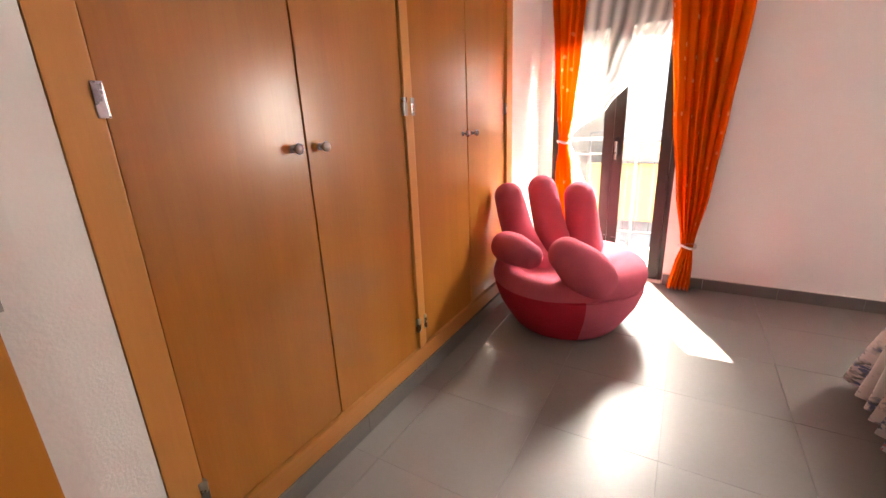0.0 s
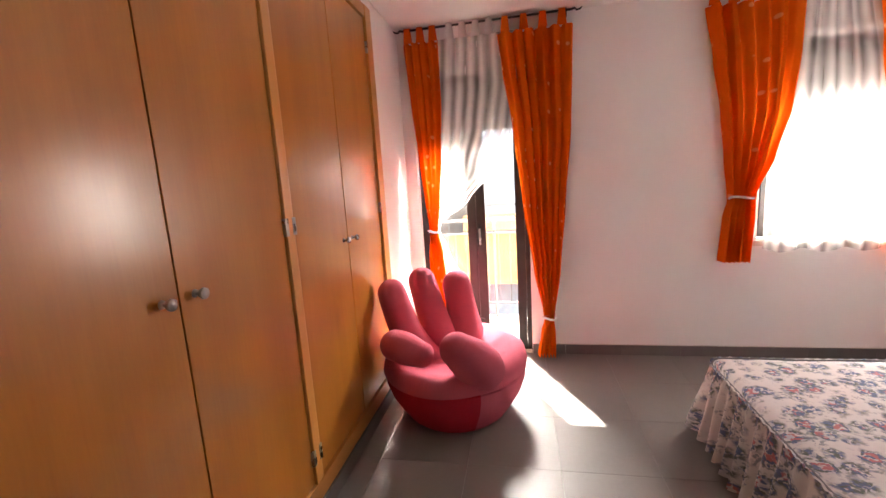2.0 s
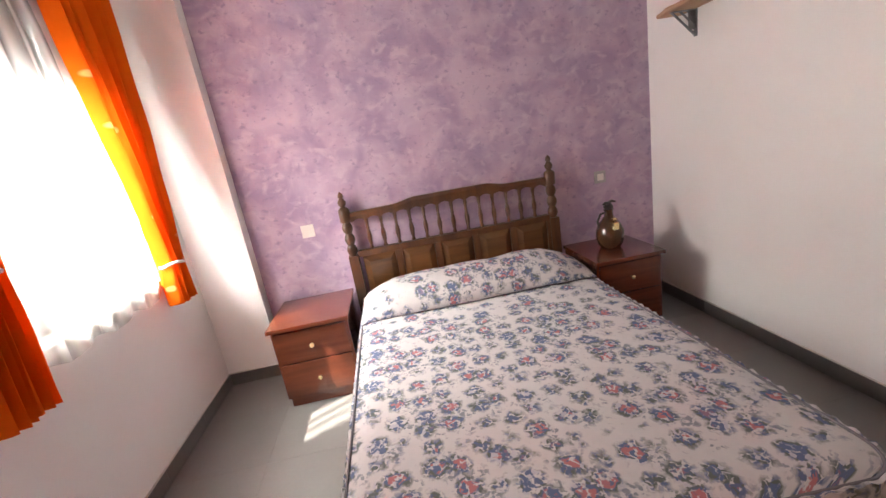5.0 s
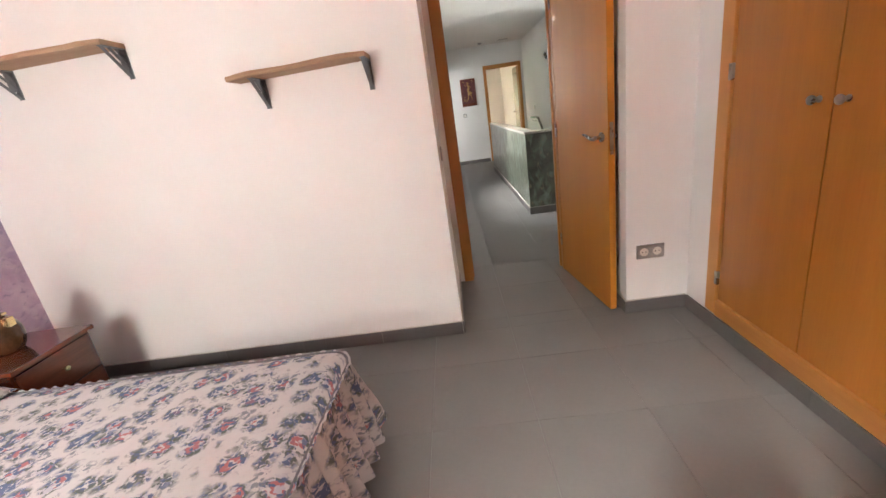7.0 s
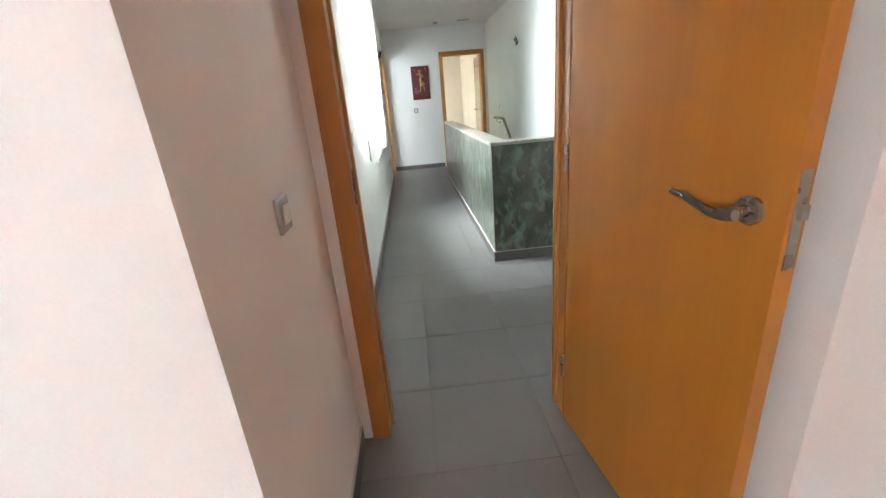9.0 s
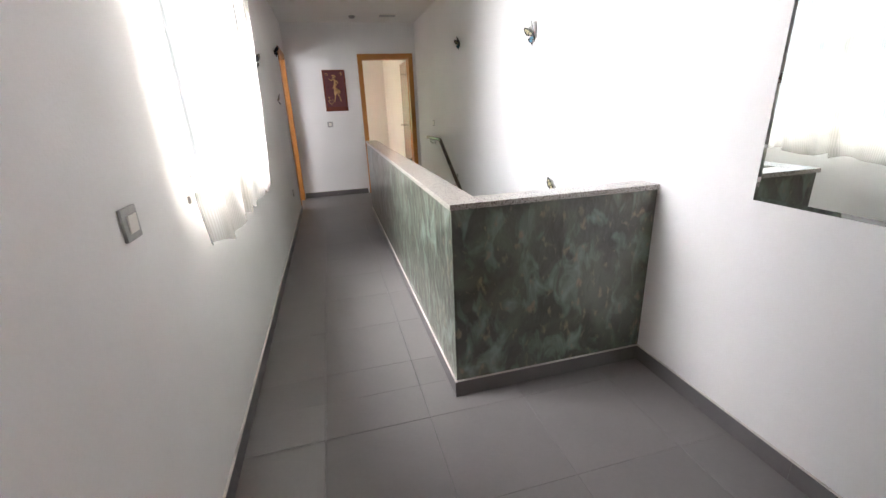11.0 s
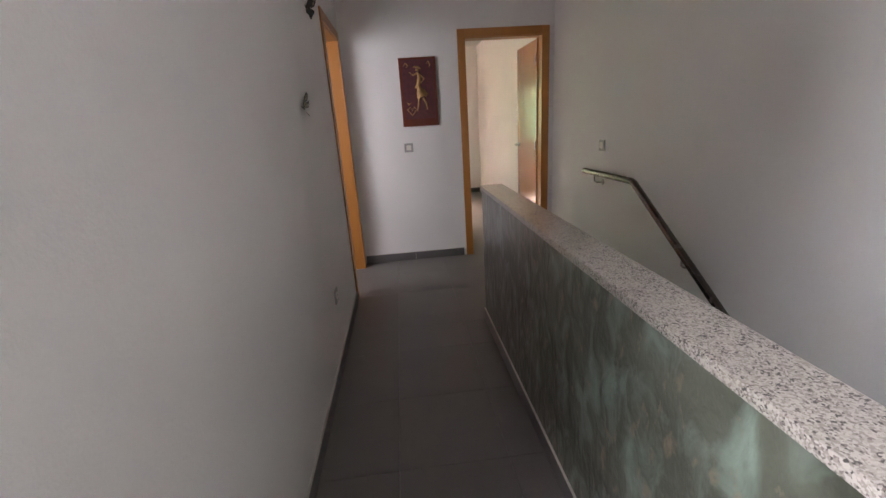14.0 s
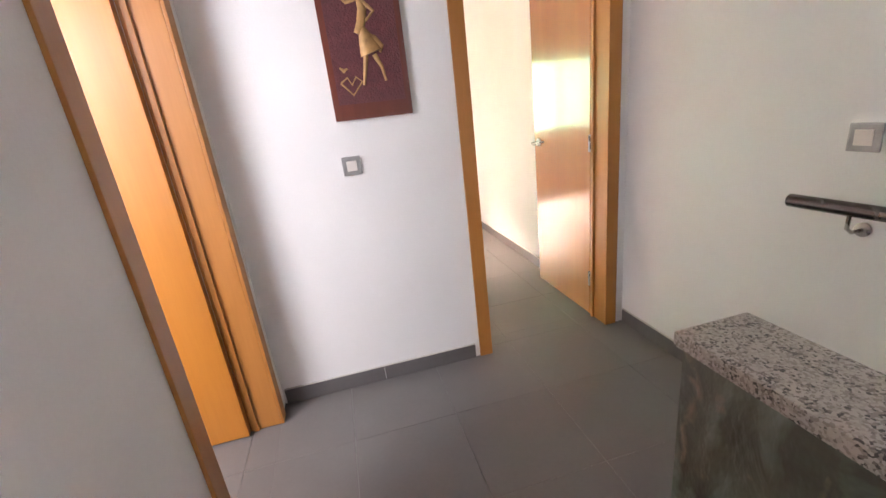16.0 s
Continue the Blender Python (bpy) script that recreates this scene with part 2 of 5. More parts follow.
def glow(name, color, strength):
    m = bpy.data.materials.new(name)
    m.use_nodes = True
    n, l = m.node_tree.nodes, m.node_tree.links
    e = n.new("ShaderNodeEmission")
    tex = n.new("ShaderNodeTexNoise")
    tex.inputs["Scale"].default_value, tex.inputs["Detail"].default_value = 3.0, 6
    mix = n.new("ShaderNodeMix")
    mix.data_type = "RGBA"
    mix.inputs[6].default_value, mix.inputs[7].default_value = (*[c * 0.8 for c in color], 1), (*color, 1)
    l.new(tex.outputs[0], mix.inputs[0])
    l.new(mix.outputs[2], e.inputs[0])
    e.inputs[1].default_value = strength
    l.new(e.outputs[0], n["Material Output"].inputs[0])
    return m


def plaster(name, a, c, streak, fleck, rough, scale, stretch, bump, streak_at=0.58, fleck_at=0.66, coat=0.0):
    """Sponged paint: two ground colours, soft knife streaks and small flecks, with the knife's relief."""
    m = bpy.data.materials.new(name)
    m.use_nodes = True
    n, l = m.node_tree.nodes, m.node_tree.links
    p = n["Principled BSDF"]
    p.inputs["Roughness"].default_value = rough
    p.inputs["Coat Weight"].default_value, p.inputs["Coat Roughness"].default_value = coat, 0.22
    tc = n.new("ShaderNodeTexCoord")

    def cloud(sc, detail, st, warp=0.0):
        mp = n.new("ShaderNodeMapping")
        mp.inputs["Scale"].default_value = st
        mp.inputs["Rotation"].default_value = (0.25, 0.2, 0.1)
        l.new(tc.outputs["Object"], mp.inputs[0])
        x = n.new("ShaderNodeTexNoise")
        x.inputs["Scale"].default_value, x.inputs["Detail"].default_value, x.inputs["Distortion"].default_value = sc, detail, warp
        l.new(mp.outputs[0], x.inputs[0])
        return x.outputs[0]

    def layer(base, color, value, lo, hi, top=1.0):
        r = n.new("ShaderNodeMapRange")
        r.inputs[1].default_value, r.inputs[2].default_value, r.inputs[4].default_value = lo, hi, top
        l.new(value, r.inputs[0])
        k = n.new("ShaderNodeMix")
        k.data_type = "RGBA"
        if isinstance(base, tuple):
            k.inputs[6].default_value = (*base, 1)
        else:
            l.new(base, k.inputs[6])
        k.inputs[7].default_value = (*color, 1)
        l.new(r.outputs[0], k.inputs[0])
        return k.outputs[2]

    ground = cloud(scale, 5, (1, 1, 1), 0.8)
    knife = cloud(scale * 2.6, 4, stretch, 0.6)
    small = cloud(scale * 6.0, 3, stretch, 0.3)
    col = layer(a, c, ground, 0.36, 0.66)
    col = layer(col, streak, knife, streak_at - 0.06, streak_at + 0.14, 0.85)
    col = layer(col, fleck, small, fleck_at - 0.03, fleck_at + 0.09, 0.8)
    l.new(col, p.inputs["Base Color"])
    hh = n.new("ShaderNodeMath")
    hh.operation = "MULTIPLY_ADD"
    hh.inputs[1].default_value = 0.5
    l.new(small, hh.inputs[0])
    l.new(knife, hh.inputs[2])
    bp = n.new("ShaderNodeBump")
    bp.inputs["Strength"].default_value, bp.inputs["Distance"].default_value = bump, 0.02
    l.new(hh.outputs[0], bp.inputs["Height"])
    l.new(bp.outputs[0], p.inputs["Normal"])
    return m


def granite(name):
    m = bpy.data.materials.new(name)
    m.use_nodes = True
    n, l = m.node_tree.nodes, m.node_tree.links
    p = n["Principled BSDF"]
    p.inputs["Roughness"].default_value = 0.28
    p.inputs["Coat Weight"].default_value, p.inputs["Coat Roughness"].default_value = 0.6, 0.15
    tc = n.new("ShaderNodeTexCoord")
    v = n.new("ShaderNodeTexVoronoi")
    v.inputs["Scale"].default_value = 270
    l.new(tc.outputs["Object"], v.inputs[0])
    sep = n.new("ShaderNodeSeparateColor")
    l.new(v.outputs["Color"], sep.inputs[0])
    big = n.new("ShaderNodeTexNoise")
    big.inputs["Scale"].default_value, big.inputs["Detail"].default_value = 38, 4
    l.new(tc.outputs["Object"], big.inputs[0])
    add = n.new("ShaderNodeMath")
    add.operation = "MULTIPLY_ADD"
    add.inputs[1].default_value = 0.9
    l.new(big.outputs[0], add.inputs[0])
    l.new(sep.outputs[0], add.inputs[2])
    r = n.new("ShaderNodeValToRGB")
    r.color_ramp.interpolation = "CONSTANT"
    els = r.color_ramp.elements
    els[0].position, els[0].color = 0.0, (0.42, 0.39, 0.345, 1)
    els[1].position, els[1].color = 0.42, (0.31, 0.28, 0.245, 1)
    for pos, c in ((0.56, (0.50, 0.47, 0.425, 1)), (0.78, (0.20, 0.175, 0.155, 1)), (0.85, (0.07, 0.065, 0.06, 1))):
        e = els.new(pos)
        e.color = c
    sc = n.new("ShaderNodeMath")
    sc.operation = "MULTIPLY"
    sc.inputs[1].default_value = 0.62
    l.new(add.outputs[0], sc.inputs[0])
    l.new(sc.outputs[0], r.inputs[0])
    l.new(r.outputs[0], p.inputs["Base Color"])
    return m


M_WALL = material("white_wall_paint", (0.83, 0.815, 0.80), 0.75, scale=1.6, vary=0.03, fine=140, bump=0.10, rough_vary=0.05)
M_CEIL = material("ceiling_paint", (0.78, 0.76, 0.73), 0.85, scale=1.2, vary=0.03, fine=120, bump=0.05, rough_vary=0.0)
M_VIOLET = plaster("sponged_violet_paint", (0.37, 0.27, 0.40), (0.54, 0.405, 0.515), (0.57, 0.44, 0.535), (0.31, 0.235, 0.355), 0.8, 4.4, (1, 1, 1.4), 0.22, 0.57, 0.62)
M_GREEN = plaster("sponged_green_paint", (0.062, 0.068, 0.050), (0.135, 0.148, 0.112), (0.26, 0.34, 0.28), (0.29, 0.24, 0.17), 0.34, 4.6, (1, 1, 0.55), 0.5, 0.57, 0.62, coat=0.9)
M_TILE = material("grey_porcelain", (0.18, 0.168, 0.160), 0.39, scale=2.2, vary=0.07, fine=60, bump=0.02, per_object=0.12, rough_vary=0.06)
M_GROUT = material("grout", (0.06, 0.055, 0.05), 0.9, scale=10, vary=0.1)
M_BASE = material("grey_skirting_tile", (0.135, 0.125, 0.122), 0.4, scale=4, vary=0.1, per_object=0.15)
M_WARD = wood("honey_veneer", (0.47, 0.185, 0.027), (0.35, 0.122, 0.015), rough=0.34, coat=0.6, coat_rough=0.21)
M_FRAME = wood("honey_solid_wood", (0.48, 0.205, 0.048), (0.36, 0.14, 0.026), rough=0.4, coat=0.25)
M_POST = wood("pale_honey_post", (0.62, 0.285, 0.075), (0.47, 0.195, 0.042), rough=0.38, coat=0.35)
M_FRAME_X = wood("honey_wood_along", (0.48, 0.205, 0.048), (0.36, 0.14, 0.026), rough=0.4, coat=0.25, grain=(0.9, 0.9, 16))
M_DOOR = wood("door_veneer", (0.52, 0.205, 0.026), (0.42, 0.15, 0.016), rough=0.36, coat=0.35)
M_GLOSSY = wood("varnished_door_veneer", (0.46, 0.19, 0.05), (0.37, 0.14, 0.035), rough=0.25, coat=1.0, coat_rough=0.10)
M_DARK = wood("dark_carved_wood", (0.115, 0.044, 0.014), (0.032, 0.011, 0.005), rough=0.3, coat=0.6, coat_rough=0.2, grain=(30, 30, 5))
M_PANEL = wood("dark_panel_wood", (0.16, 0.064, 0.019), (0.05, 0.020, 0.007), rough=0.3, coat=0.6, coat_rough=0.2, grain=(30, 6, 30))
M_MAHOG = wood("mahogany", (0.15, 0.040, 0.018), (0.065, 0.016, 0.009), rough=0.22, coat=0.9, coat_rough=0.12, grain=(6, 3, 40))
M_RAW = wood("raw_pine_edge", (0.50, 0.34, 0.22), (0.30, 0.17, 0.10), rough=0.7, coat=0.0, grain=(2, 14, 30))
M_STEEL = material("brushed_steel", (0.40, 0.385, 0.37), 0.28, metal=1.0, scale=20, vary=0.1)
M_TUBE = material("dark_steel_tube", (0.17, 0.15, 0.14), 0.25, metal=1.0, scale=20, vary=0.1)
M_BRACKET = material("grey_bracket_metal", (0.22, 0.23, 0.24), 0.45, metal=0.7, scale=20, vary=0.1)
M_IRON = material("black_iron", (0.03, 0.028, 0.028), 0.5, metal=0.5, scale=30)
M_ALU = material("dark_brown_aluminium", (0.045, 0.035, 0.032), 0.38, metal=0.2, scale=12, vary=0.15)
M_SHUT = material("grey_shutter", (0.14, 0.13, 0.13), 0.6, scale=12)
M_SILVER = material("silver_plastic", (0.42, 0.41, 0.40), 0.35, metal=0.6, scale=20)
M_IVORY = material("ivory_plastic", (0.78, 0.74, 0.68), 0.4, scale=20, vary=0.03)
M_BLACK = material("black_plastic", (0.02, 0.02, 0.02), 0.5)
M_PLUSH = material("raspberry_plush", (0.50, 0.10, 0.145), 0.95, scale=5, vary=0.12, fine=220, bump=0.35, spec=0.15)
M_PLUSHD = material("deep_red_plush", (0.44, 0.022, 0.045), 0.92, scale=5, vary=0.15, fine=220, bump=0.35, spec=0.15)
M_ORANGE = cloth("orange_cotton", (0.85, 0.175, 0.010), 0.38, dots=(0.95, 0.50, 0.20), hue=(0.72, 0.115, 0.007))
M_SHEER = cloth("white_striped_voile", (0.86, 0.85, 0.83), 0.36, clear=0.42, stripes=2.6, contrast=0.5)
M_CREAM = cloth("cream_ribbed_voile", (0.76, 0.73, 0.66), 0.02, clear=0.50, stripes=16, contrast=0.09, dots=(0.36, 0.33, 0.31), dot_scale=2.7, dot_size=0.13, dot_share=0.6)
M_BAND = cloth("white_band", (0.82, 0.80, 0.77), 0.2)
M_FLORAL = floral("floral_cotton")
M_PIPING = material("grey_piping", (0.16, 0.15, 0.17), 0.8)
M_GRANITE = granite("speckled_granite")
M_GLASS = glass("window_glass")
M_SILL = material("pale_stone_sill", (0.62, 0.58, 0.52), 0.45, scale=12)
M_MIRROR = material("mirror_silver", (0.85, 0.88, 0.87), 0.01, metal=1.0, vary=0.0, bump=0, rough_vary=0)
M_BEVEL = material("green_glass_edge", (0.12, 0.22, 0.19), 0.1, metal=0.3, vary=0.05, bump=0, rough_vary=0)
M_MATTRESS = material("white_ticking", (0.7, 0.68, 0.65), 0.9)
M_AMBER = material("amber_glaze", (0.075, 0.038, 0.018), 0.22, scale=20, vary=0.25, coat=0.5)
M_GOLD = material("pale_gold_plate", (0.85, 0.68, 0.35), 0.25, metal=0.9)
M_RED_BOARD = wood("red_stained_board", (0.17, 0.035, 0.014), (0.07, 0.014, 0.008), rough=0.25, coat=0.6, grain=(9, 9, 1.2))
M_RED_FIELD = material("matt_wine_ground", (0.12, 0.03, 0.035), 0.7, scale=30, vary=0.2, fine=120, bump=0.4)
M_INLAY = material("gilded_relief", (0.50, 0.30, 0.12), 0.4, metal=0.4, scale=30, vary=0.2)
M_FACADE = material("cream_render", (0.20, 0.175, 0.15), 0.9, scale=1.5, vary=0.08)
M_OCHRE = material("ochre_render", (0.36, 0.20, 0.07), 0.9, scale=2, vary=0.1)
M_TERRA = material("terracotta_render", (0.55, 0.20, 0.09), 0.9, scale=3, vary=0.1)
M_BLIND = material("blue_grey_blind", (0.36, 0.40, 0.45), 0.7, scale=4)
M_PALE = glow("pale_daylight_glow", (0.84, 0.93, 0.95), 0.15)
M_ROAD = material("asphalt", (0.06, 0.058, 0.055), 0.9, scale=3)
M_BALC = material("balcony_tile", (0.30, 0.27, 0.23), 0.7, scale=5)
M_WBLUE = material("butterfly_blue", (0.03, 0.16, 0.22), 0.4, scale=60, vary=0.3)
M_WYEL = material("butterfly_yellow", (0.42, 0.36, 0.22), 0.4, scale=60, vary=0.3)
M_FOLIAGE = glow("foliage_glow", (0.36, 0.66, 0.34), 1.0)

# ---- mesh helpers ----


def bm_box(bm, lo, hi, bevel=0.0):
    lo, hi = [min(a, b) for a, b in zip(lo, hi)], [max(a, b) for a, b in zip(lo, hi)]
    v = [bm.verts.new((x, y, z)) for x in (lo[0], hi[0]) for y in (lo[1], hi[1]) for z in (lo[2], hi[2])]
    faces = [bm.faces.new([v[i] for i in q]) for q in ((0, 1, 3, 2), (4, 6, 7, 5), (0, 4, 5, 1), (2, 3, 7, 6), (0, 2, 6, 4), (1, 5, 7, 3))]
    if bevel:
        edges = list({e for f in faces for e in f.edges})
        bmesh.ops.bevel(bm, geom=edges, offset=bevel, segments=2, profile=0.7, affect="EDGES")
    return v


def bm_lathe(bm, profile, segs=16, at=(0, 0, 0), axis="z"):
    rings = []
    for r, h in profile:
        ring = []
        for i in range(segs):
            a = 2 * math.pi * i / segs
            p = (r * math.cos(a), r * math.sin(a), h)
            if axis == "x":
                p = (h, r * math.cos(a), r * math.sin(a))
            elif axis == "y":
                p = (r * math.cos(a), h, r * math.sin(a))
            ring.append(bm.verts.new((at[0] + p[0], at[1] + p[1], at[2] + p[2])))
        rings.append(ring)
    for a, b in zip(rings, rings[1:]):
        for i in range(segs):
            j = (i + 1) % segs
            bm.faces.new((a[i], a[j], b[j], b[i]))
    bm.faces.new(rings[0][::-1])
    bm.faces.new(rings[-1])


def bm_tube(bm, pts, radii, segs=12):
    pts = [Vector(p) for p in pts]
    if not isinstance(radii, (list, tuple)):
        radii = [radii] * len(pts)
    rings, side = [], None
    for i, p in enumerate(pts):
        d = (pts[min(i + 1, len(pts) - 1)] - pts[max(i - 1, 0)]).normalized()
        if side is None:
            side = d.cross(Vector((0, 0, 1)))
            if side.length < 0.1:
                side = d.cross(Vector((1, 0, 0)))
        side = (side - d * side.dot(d)).normalized()
        up = d.cross(side)
        rings.append([bm.verts.new(p + (side * math.cos(a) + up * math.sin(a)) * radii[i]) for a in (2 * math.pi * k / segs for k in range(segs))])
    for a, b in zip(rings, rings[1:]):
        for i in range(segs):
            j = (i + 1) % segs
            bm.faces.new((a[i], a[j], b[j], b[i]))
    bm.faces.new(rings[0][::-1])
    bm.faces.new(rings[-1])


def bm_grid(bm, fn, nu, nv, uvfn=None, closed=False):
    uv = bm.loops.layers.uv.verify()
    rows = [[bm.verts.new(fn(i / nu, j / nv)) for i in range(nu + 1)] for j in range(nv + 1)]
    for j in range(nv):
        for i in range(nu):
            f = bm.faces.new((rows[j][i], rows[j][i + 1], rows[j + 1][i + 1], rows[j + 1][i]))
            for loop, (a, c) in zip(f.loops, ((i, j), (i + 1, j), (i + 1, j + 1), (i, j + 1))):
                loop[uv].uv = uvfn(a / nu, c / nv) if uvfn else (a / nu, c / nv)
    return rows


def part(name, bm, mat, parent=None, label="", smooth=False, kind="", category="", group="", solid=0.0):
    bmesh.ops.recalc_face_normals(bm, faces=bm.faces)
    me = bpy.data.meshes.new(name)
    bm.to_mesh(me)
    bm.free()
    me.materials.append(mat)
    if smooth:
        me.polygons.foreach_set("use_smooth", [True] * len(me.polygons))
        me.set_sharp_from_angle(angle=radians(45))
    ob = new(name, me)
    ob.parent = parent
    if solid:
        md = ob.modifiers.new("solid", "SOLIDIFY")
        md.thickness = solid
    return tagged(ob, label, category, group, kind)


def boxes(name, mat, items, parent=None, bevel=0.0, **tags):
    bm = bmesh.new()
    for lo, hi in items:
        bm_box(bm, lo, hi, bevel)
    return part(name, bm, mat, parent, **tags)


def thing(name, label, category, group="", at=(0, 0, 0)):
    ob = new(name)
    ob.location = at
    return tagged(ob, label, category, group)


def moved(ob, m):
    ob.matrix_basis = m
    return ob


# ---- the plan ----
CEIL = 2.54
WX, WY, VX, SY = 1.35, 4.50, 5.17, 1.41   # wardrobe wall, window wall, violet wall, shelf wall
HL, HR, HE = 2.725, 0.775, -6.47          # hall walls and its end
DY0, DY1 = 0.50, 0.64                     # wall that holds the bedroom door
TOP = 2.70

# walls
boxes("wall_window", M_WALL, [((1.15, WY, -0.02), (1.44, 4.76, TOP)), ((1.44, WY, 2.20), (2.30, 4.76, TOP)), ((2.30, WY, -0.02), (3.86, 4.76, TOP)),
      ((3.86, WY, 2.20), (4.76, 4.76, TOP)), ((3.86, WY, -0.02), (4.76, 4.76, 0.86)), ((4.76, WY, -0.02), (5.40, 4.76, TOP))], kind="structure", label="white painted bedroom wall around the balcony door and window")
boxes("wall_pillar", M_WALL, [((5.07, 4.16, -0.02), (5.30, 4.498, CEIL))], kind="structure", label="white painted pillar in the corner of the bedroom")
boxes("wall_bed", M_VIOLET, [((VX, SY - 0.01, -0.02), (5.40, 4.498, TOP))], kind="structure", label="violet sponge-painted wall behind the bed")
boxes("wall_shelves", M_WALL, [((2.68, DY1 - 0.02, -0.02), (5.40, SY, TOP))], kind="structure", label="white painted wall that carries two shelves")
boxes("wall_door", M_WALL, [((2.62, DY0, -0.02), (3.0, DY1 - 0.022, TOP)), ((1.83, DY0, 2.10), (2.62, DY1 - 0.022, TOP)), ((0.50, DY0, -0.02), (1.81, DY1 - 0.022, TOP))], kind="structure", label="white painted wall around the bedroom door")
boxes("wall_socket", M_WALL, [((0.60, DY1 - 0.02, -0.02), (1.70, SY, TOP))], kind="structure", label="white painted wall with the double socket")
boxes("wall_wardrobe", M_WALL, [((0.60, SY, -0.02), (0.74, 4.76, TOP)), ((0.74, SY, -0.02), (WX, 1.59, TOP)), ((0.74, 3.905, -0.02), (WX, WY, TOP)), ((0.74, 1.59, 2.485), (WX, 3.905, TOP))],
      kind="structure", label="white painted wall around the built-in wardrobe")
boxes("wall_hall_left", M_WALL, [((HL, -1.13, -0.02), (2.95, DY0 - 0.002, TOP)), ((HL, -2.50, -0.02), (2.95, -1.13, 1.06)), ((HL, -2.50, 2.20), (2.95, -1.13, TOP)), ((HL, -5.30, -0.02), (2.95, -2.50, TOP)), ((HL, -5.58, -0.02), (2.85, -5.30, TOP)),
      ((HL, -6.34, 2.08), (2.85, -5.58, TOP)), ((HL, -6.60, -0.02), (2.85, -6.34, TOP))], kind="structure", label="white painted hall wall with the curtained window")
boxes("wall_hall_right", M_WALL, [((0.50, HE - 0.13, -2.7), (HR, DY0 - 0.002, TOP))], kind="structure", label="white painted hall wall beside the stairs")
boxes("wall_hall_end", M_WALL, [((HR + 0.002, HE - 0.13, -0.02), (0.865, HE, TOP)), ((0.865, HE - 0.13, 2.07), (1.64, HE, TOP)), ((1.64, HE - 0.13, -0.02), (HL - 0.002, HE, TOP))], kind="structure", label="white painted end wall of the hall")
boxes("wall_end_room", M_WALL, [((0.55, -10.35, -0.02), (0.80, HE - 0.132, TOP)), ((0.80, -10.35, -0.02), (2.1, -10.2, TOP)), ((2.1, -10.35, -0.02), (3.5, -10.2, 0.85)), ((2.1, -10.35, 1.85), (3.5, -10.2, TOP)),
      ((3.5, -10.35, -0.02), (4.4, -10.2, TOP)), ((4.25, -10.2, -0.02), (4.4, -6.9, TOP))], kind="structure", label="cream painted walls of the room at the end")
boxes("wall_side_room", M_WALL, [((2.95, -5.0, -0.02), (3.3, -4.85, TOP)), ((3.3, -5.0, -0.02), (4.7, -4.85, 0.9)), ((3.3, -5.0, 2.2), (4.7, -4.85, TOP)), ((4.7, -5.0, -0.02), (5.0, -4.85, TOP)),
      ((2.85, -6.9, -0.02), (5.0, -6.75, TOP)), ((5.0, -6.9, -0.02), (5.15, -4.85, TOP))], kind="structure", label="white walls of the side room")
boxes("ceiling", M_CEIL, [((0.62, SY, CEIL), (5.39, WY + 0.1, 2.68)), ((1.70, DY0 + 0.01, CEIL), (2.68, SY, 2.68)), ((0.51, HE, CEIL), (2.94, DY0 + 0.01, 2.68)), ((0.56, -10.34, CEIL), (4.39, HE, 2.68)), ((2.94, -6.89, CEIL), (5.1, -4.86, 2.68))],
      kind="structure", label="white painted ceiling")

# floor slab with the stair opening
SX0, SX1, ST0, ST1 = HR, 1.655, -5.0, -1.25
slab = boxes("floor", M_GROUT, [((0.6, ST1, -0.25), (5.3, 4.75, -0.012)), ((SX1, ST0, -0.25), (2.94, ST1, -0.012)), ((0.55, -10.3, -0.25), (5.1, ST0, -0.012))], kind="structure", label="floor of large grey porcelain tiles with thin joints")

# half wall round the stairs
half = boxes("wall_stair_parapet", M_GREEN, [((SX1, -5.02, -2.6), (1.778, -1.12, 0.914)), ((HR, -1.225, -2.6), (SX1, -1.12, 0.914))], kind="structure", label="green sponge-painted half wall around the stairwell")
bm = bmesh.new()
bm_box(bm, (SX1 - 0.010, -5.032, 0.9145), (1.787, -1.107, 0.940), 0.004)
bm_box(bm, (HR + 0.001, -1.234, 0.9145), (SX1 - 0.0105, -1.107, 0.940), 0.004)
part("parapet_coping", bm, M_GRANITE, None, "speckled beige granite coping on the half wall", kind="structure")

# stairs
stair = thing("staircase", "grey tiled stairs that go down beside the half wall", "staircase")
for i in range(13):
    boxes("step", M_TILE, [((SX0 + 0.002, ST0 + 0.29 * i, -0.175 * (i + 1) - 0.16), (SX1 - 0.002, ST0 + 0.29 * (i + 1) + 0.02, -0.175 * (i + 1)))], stair, bevel=0.003)
boxes("stair_landing", M_TILE, [((0.5, -1.25, -2.7), (1.8, 0.4, -2.46))], kind="structure", label="grey tiled lower landing")


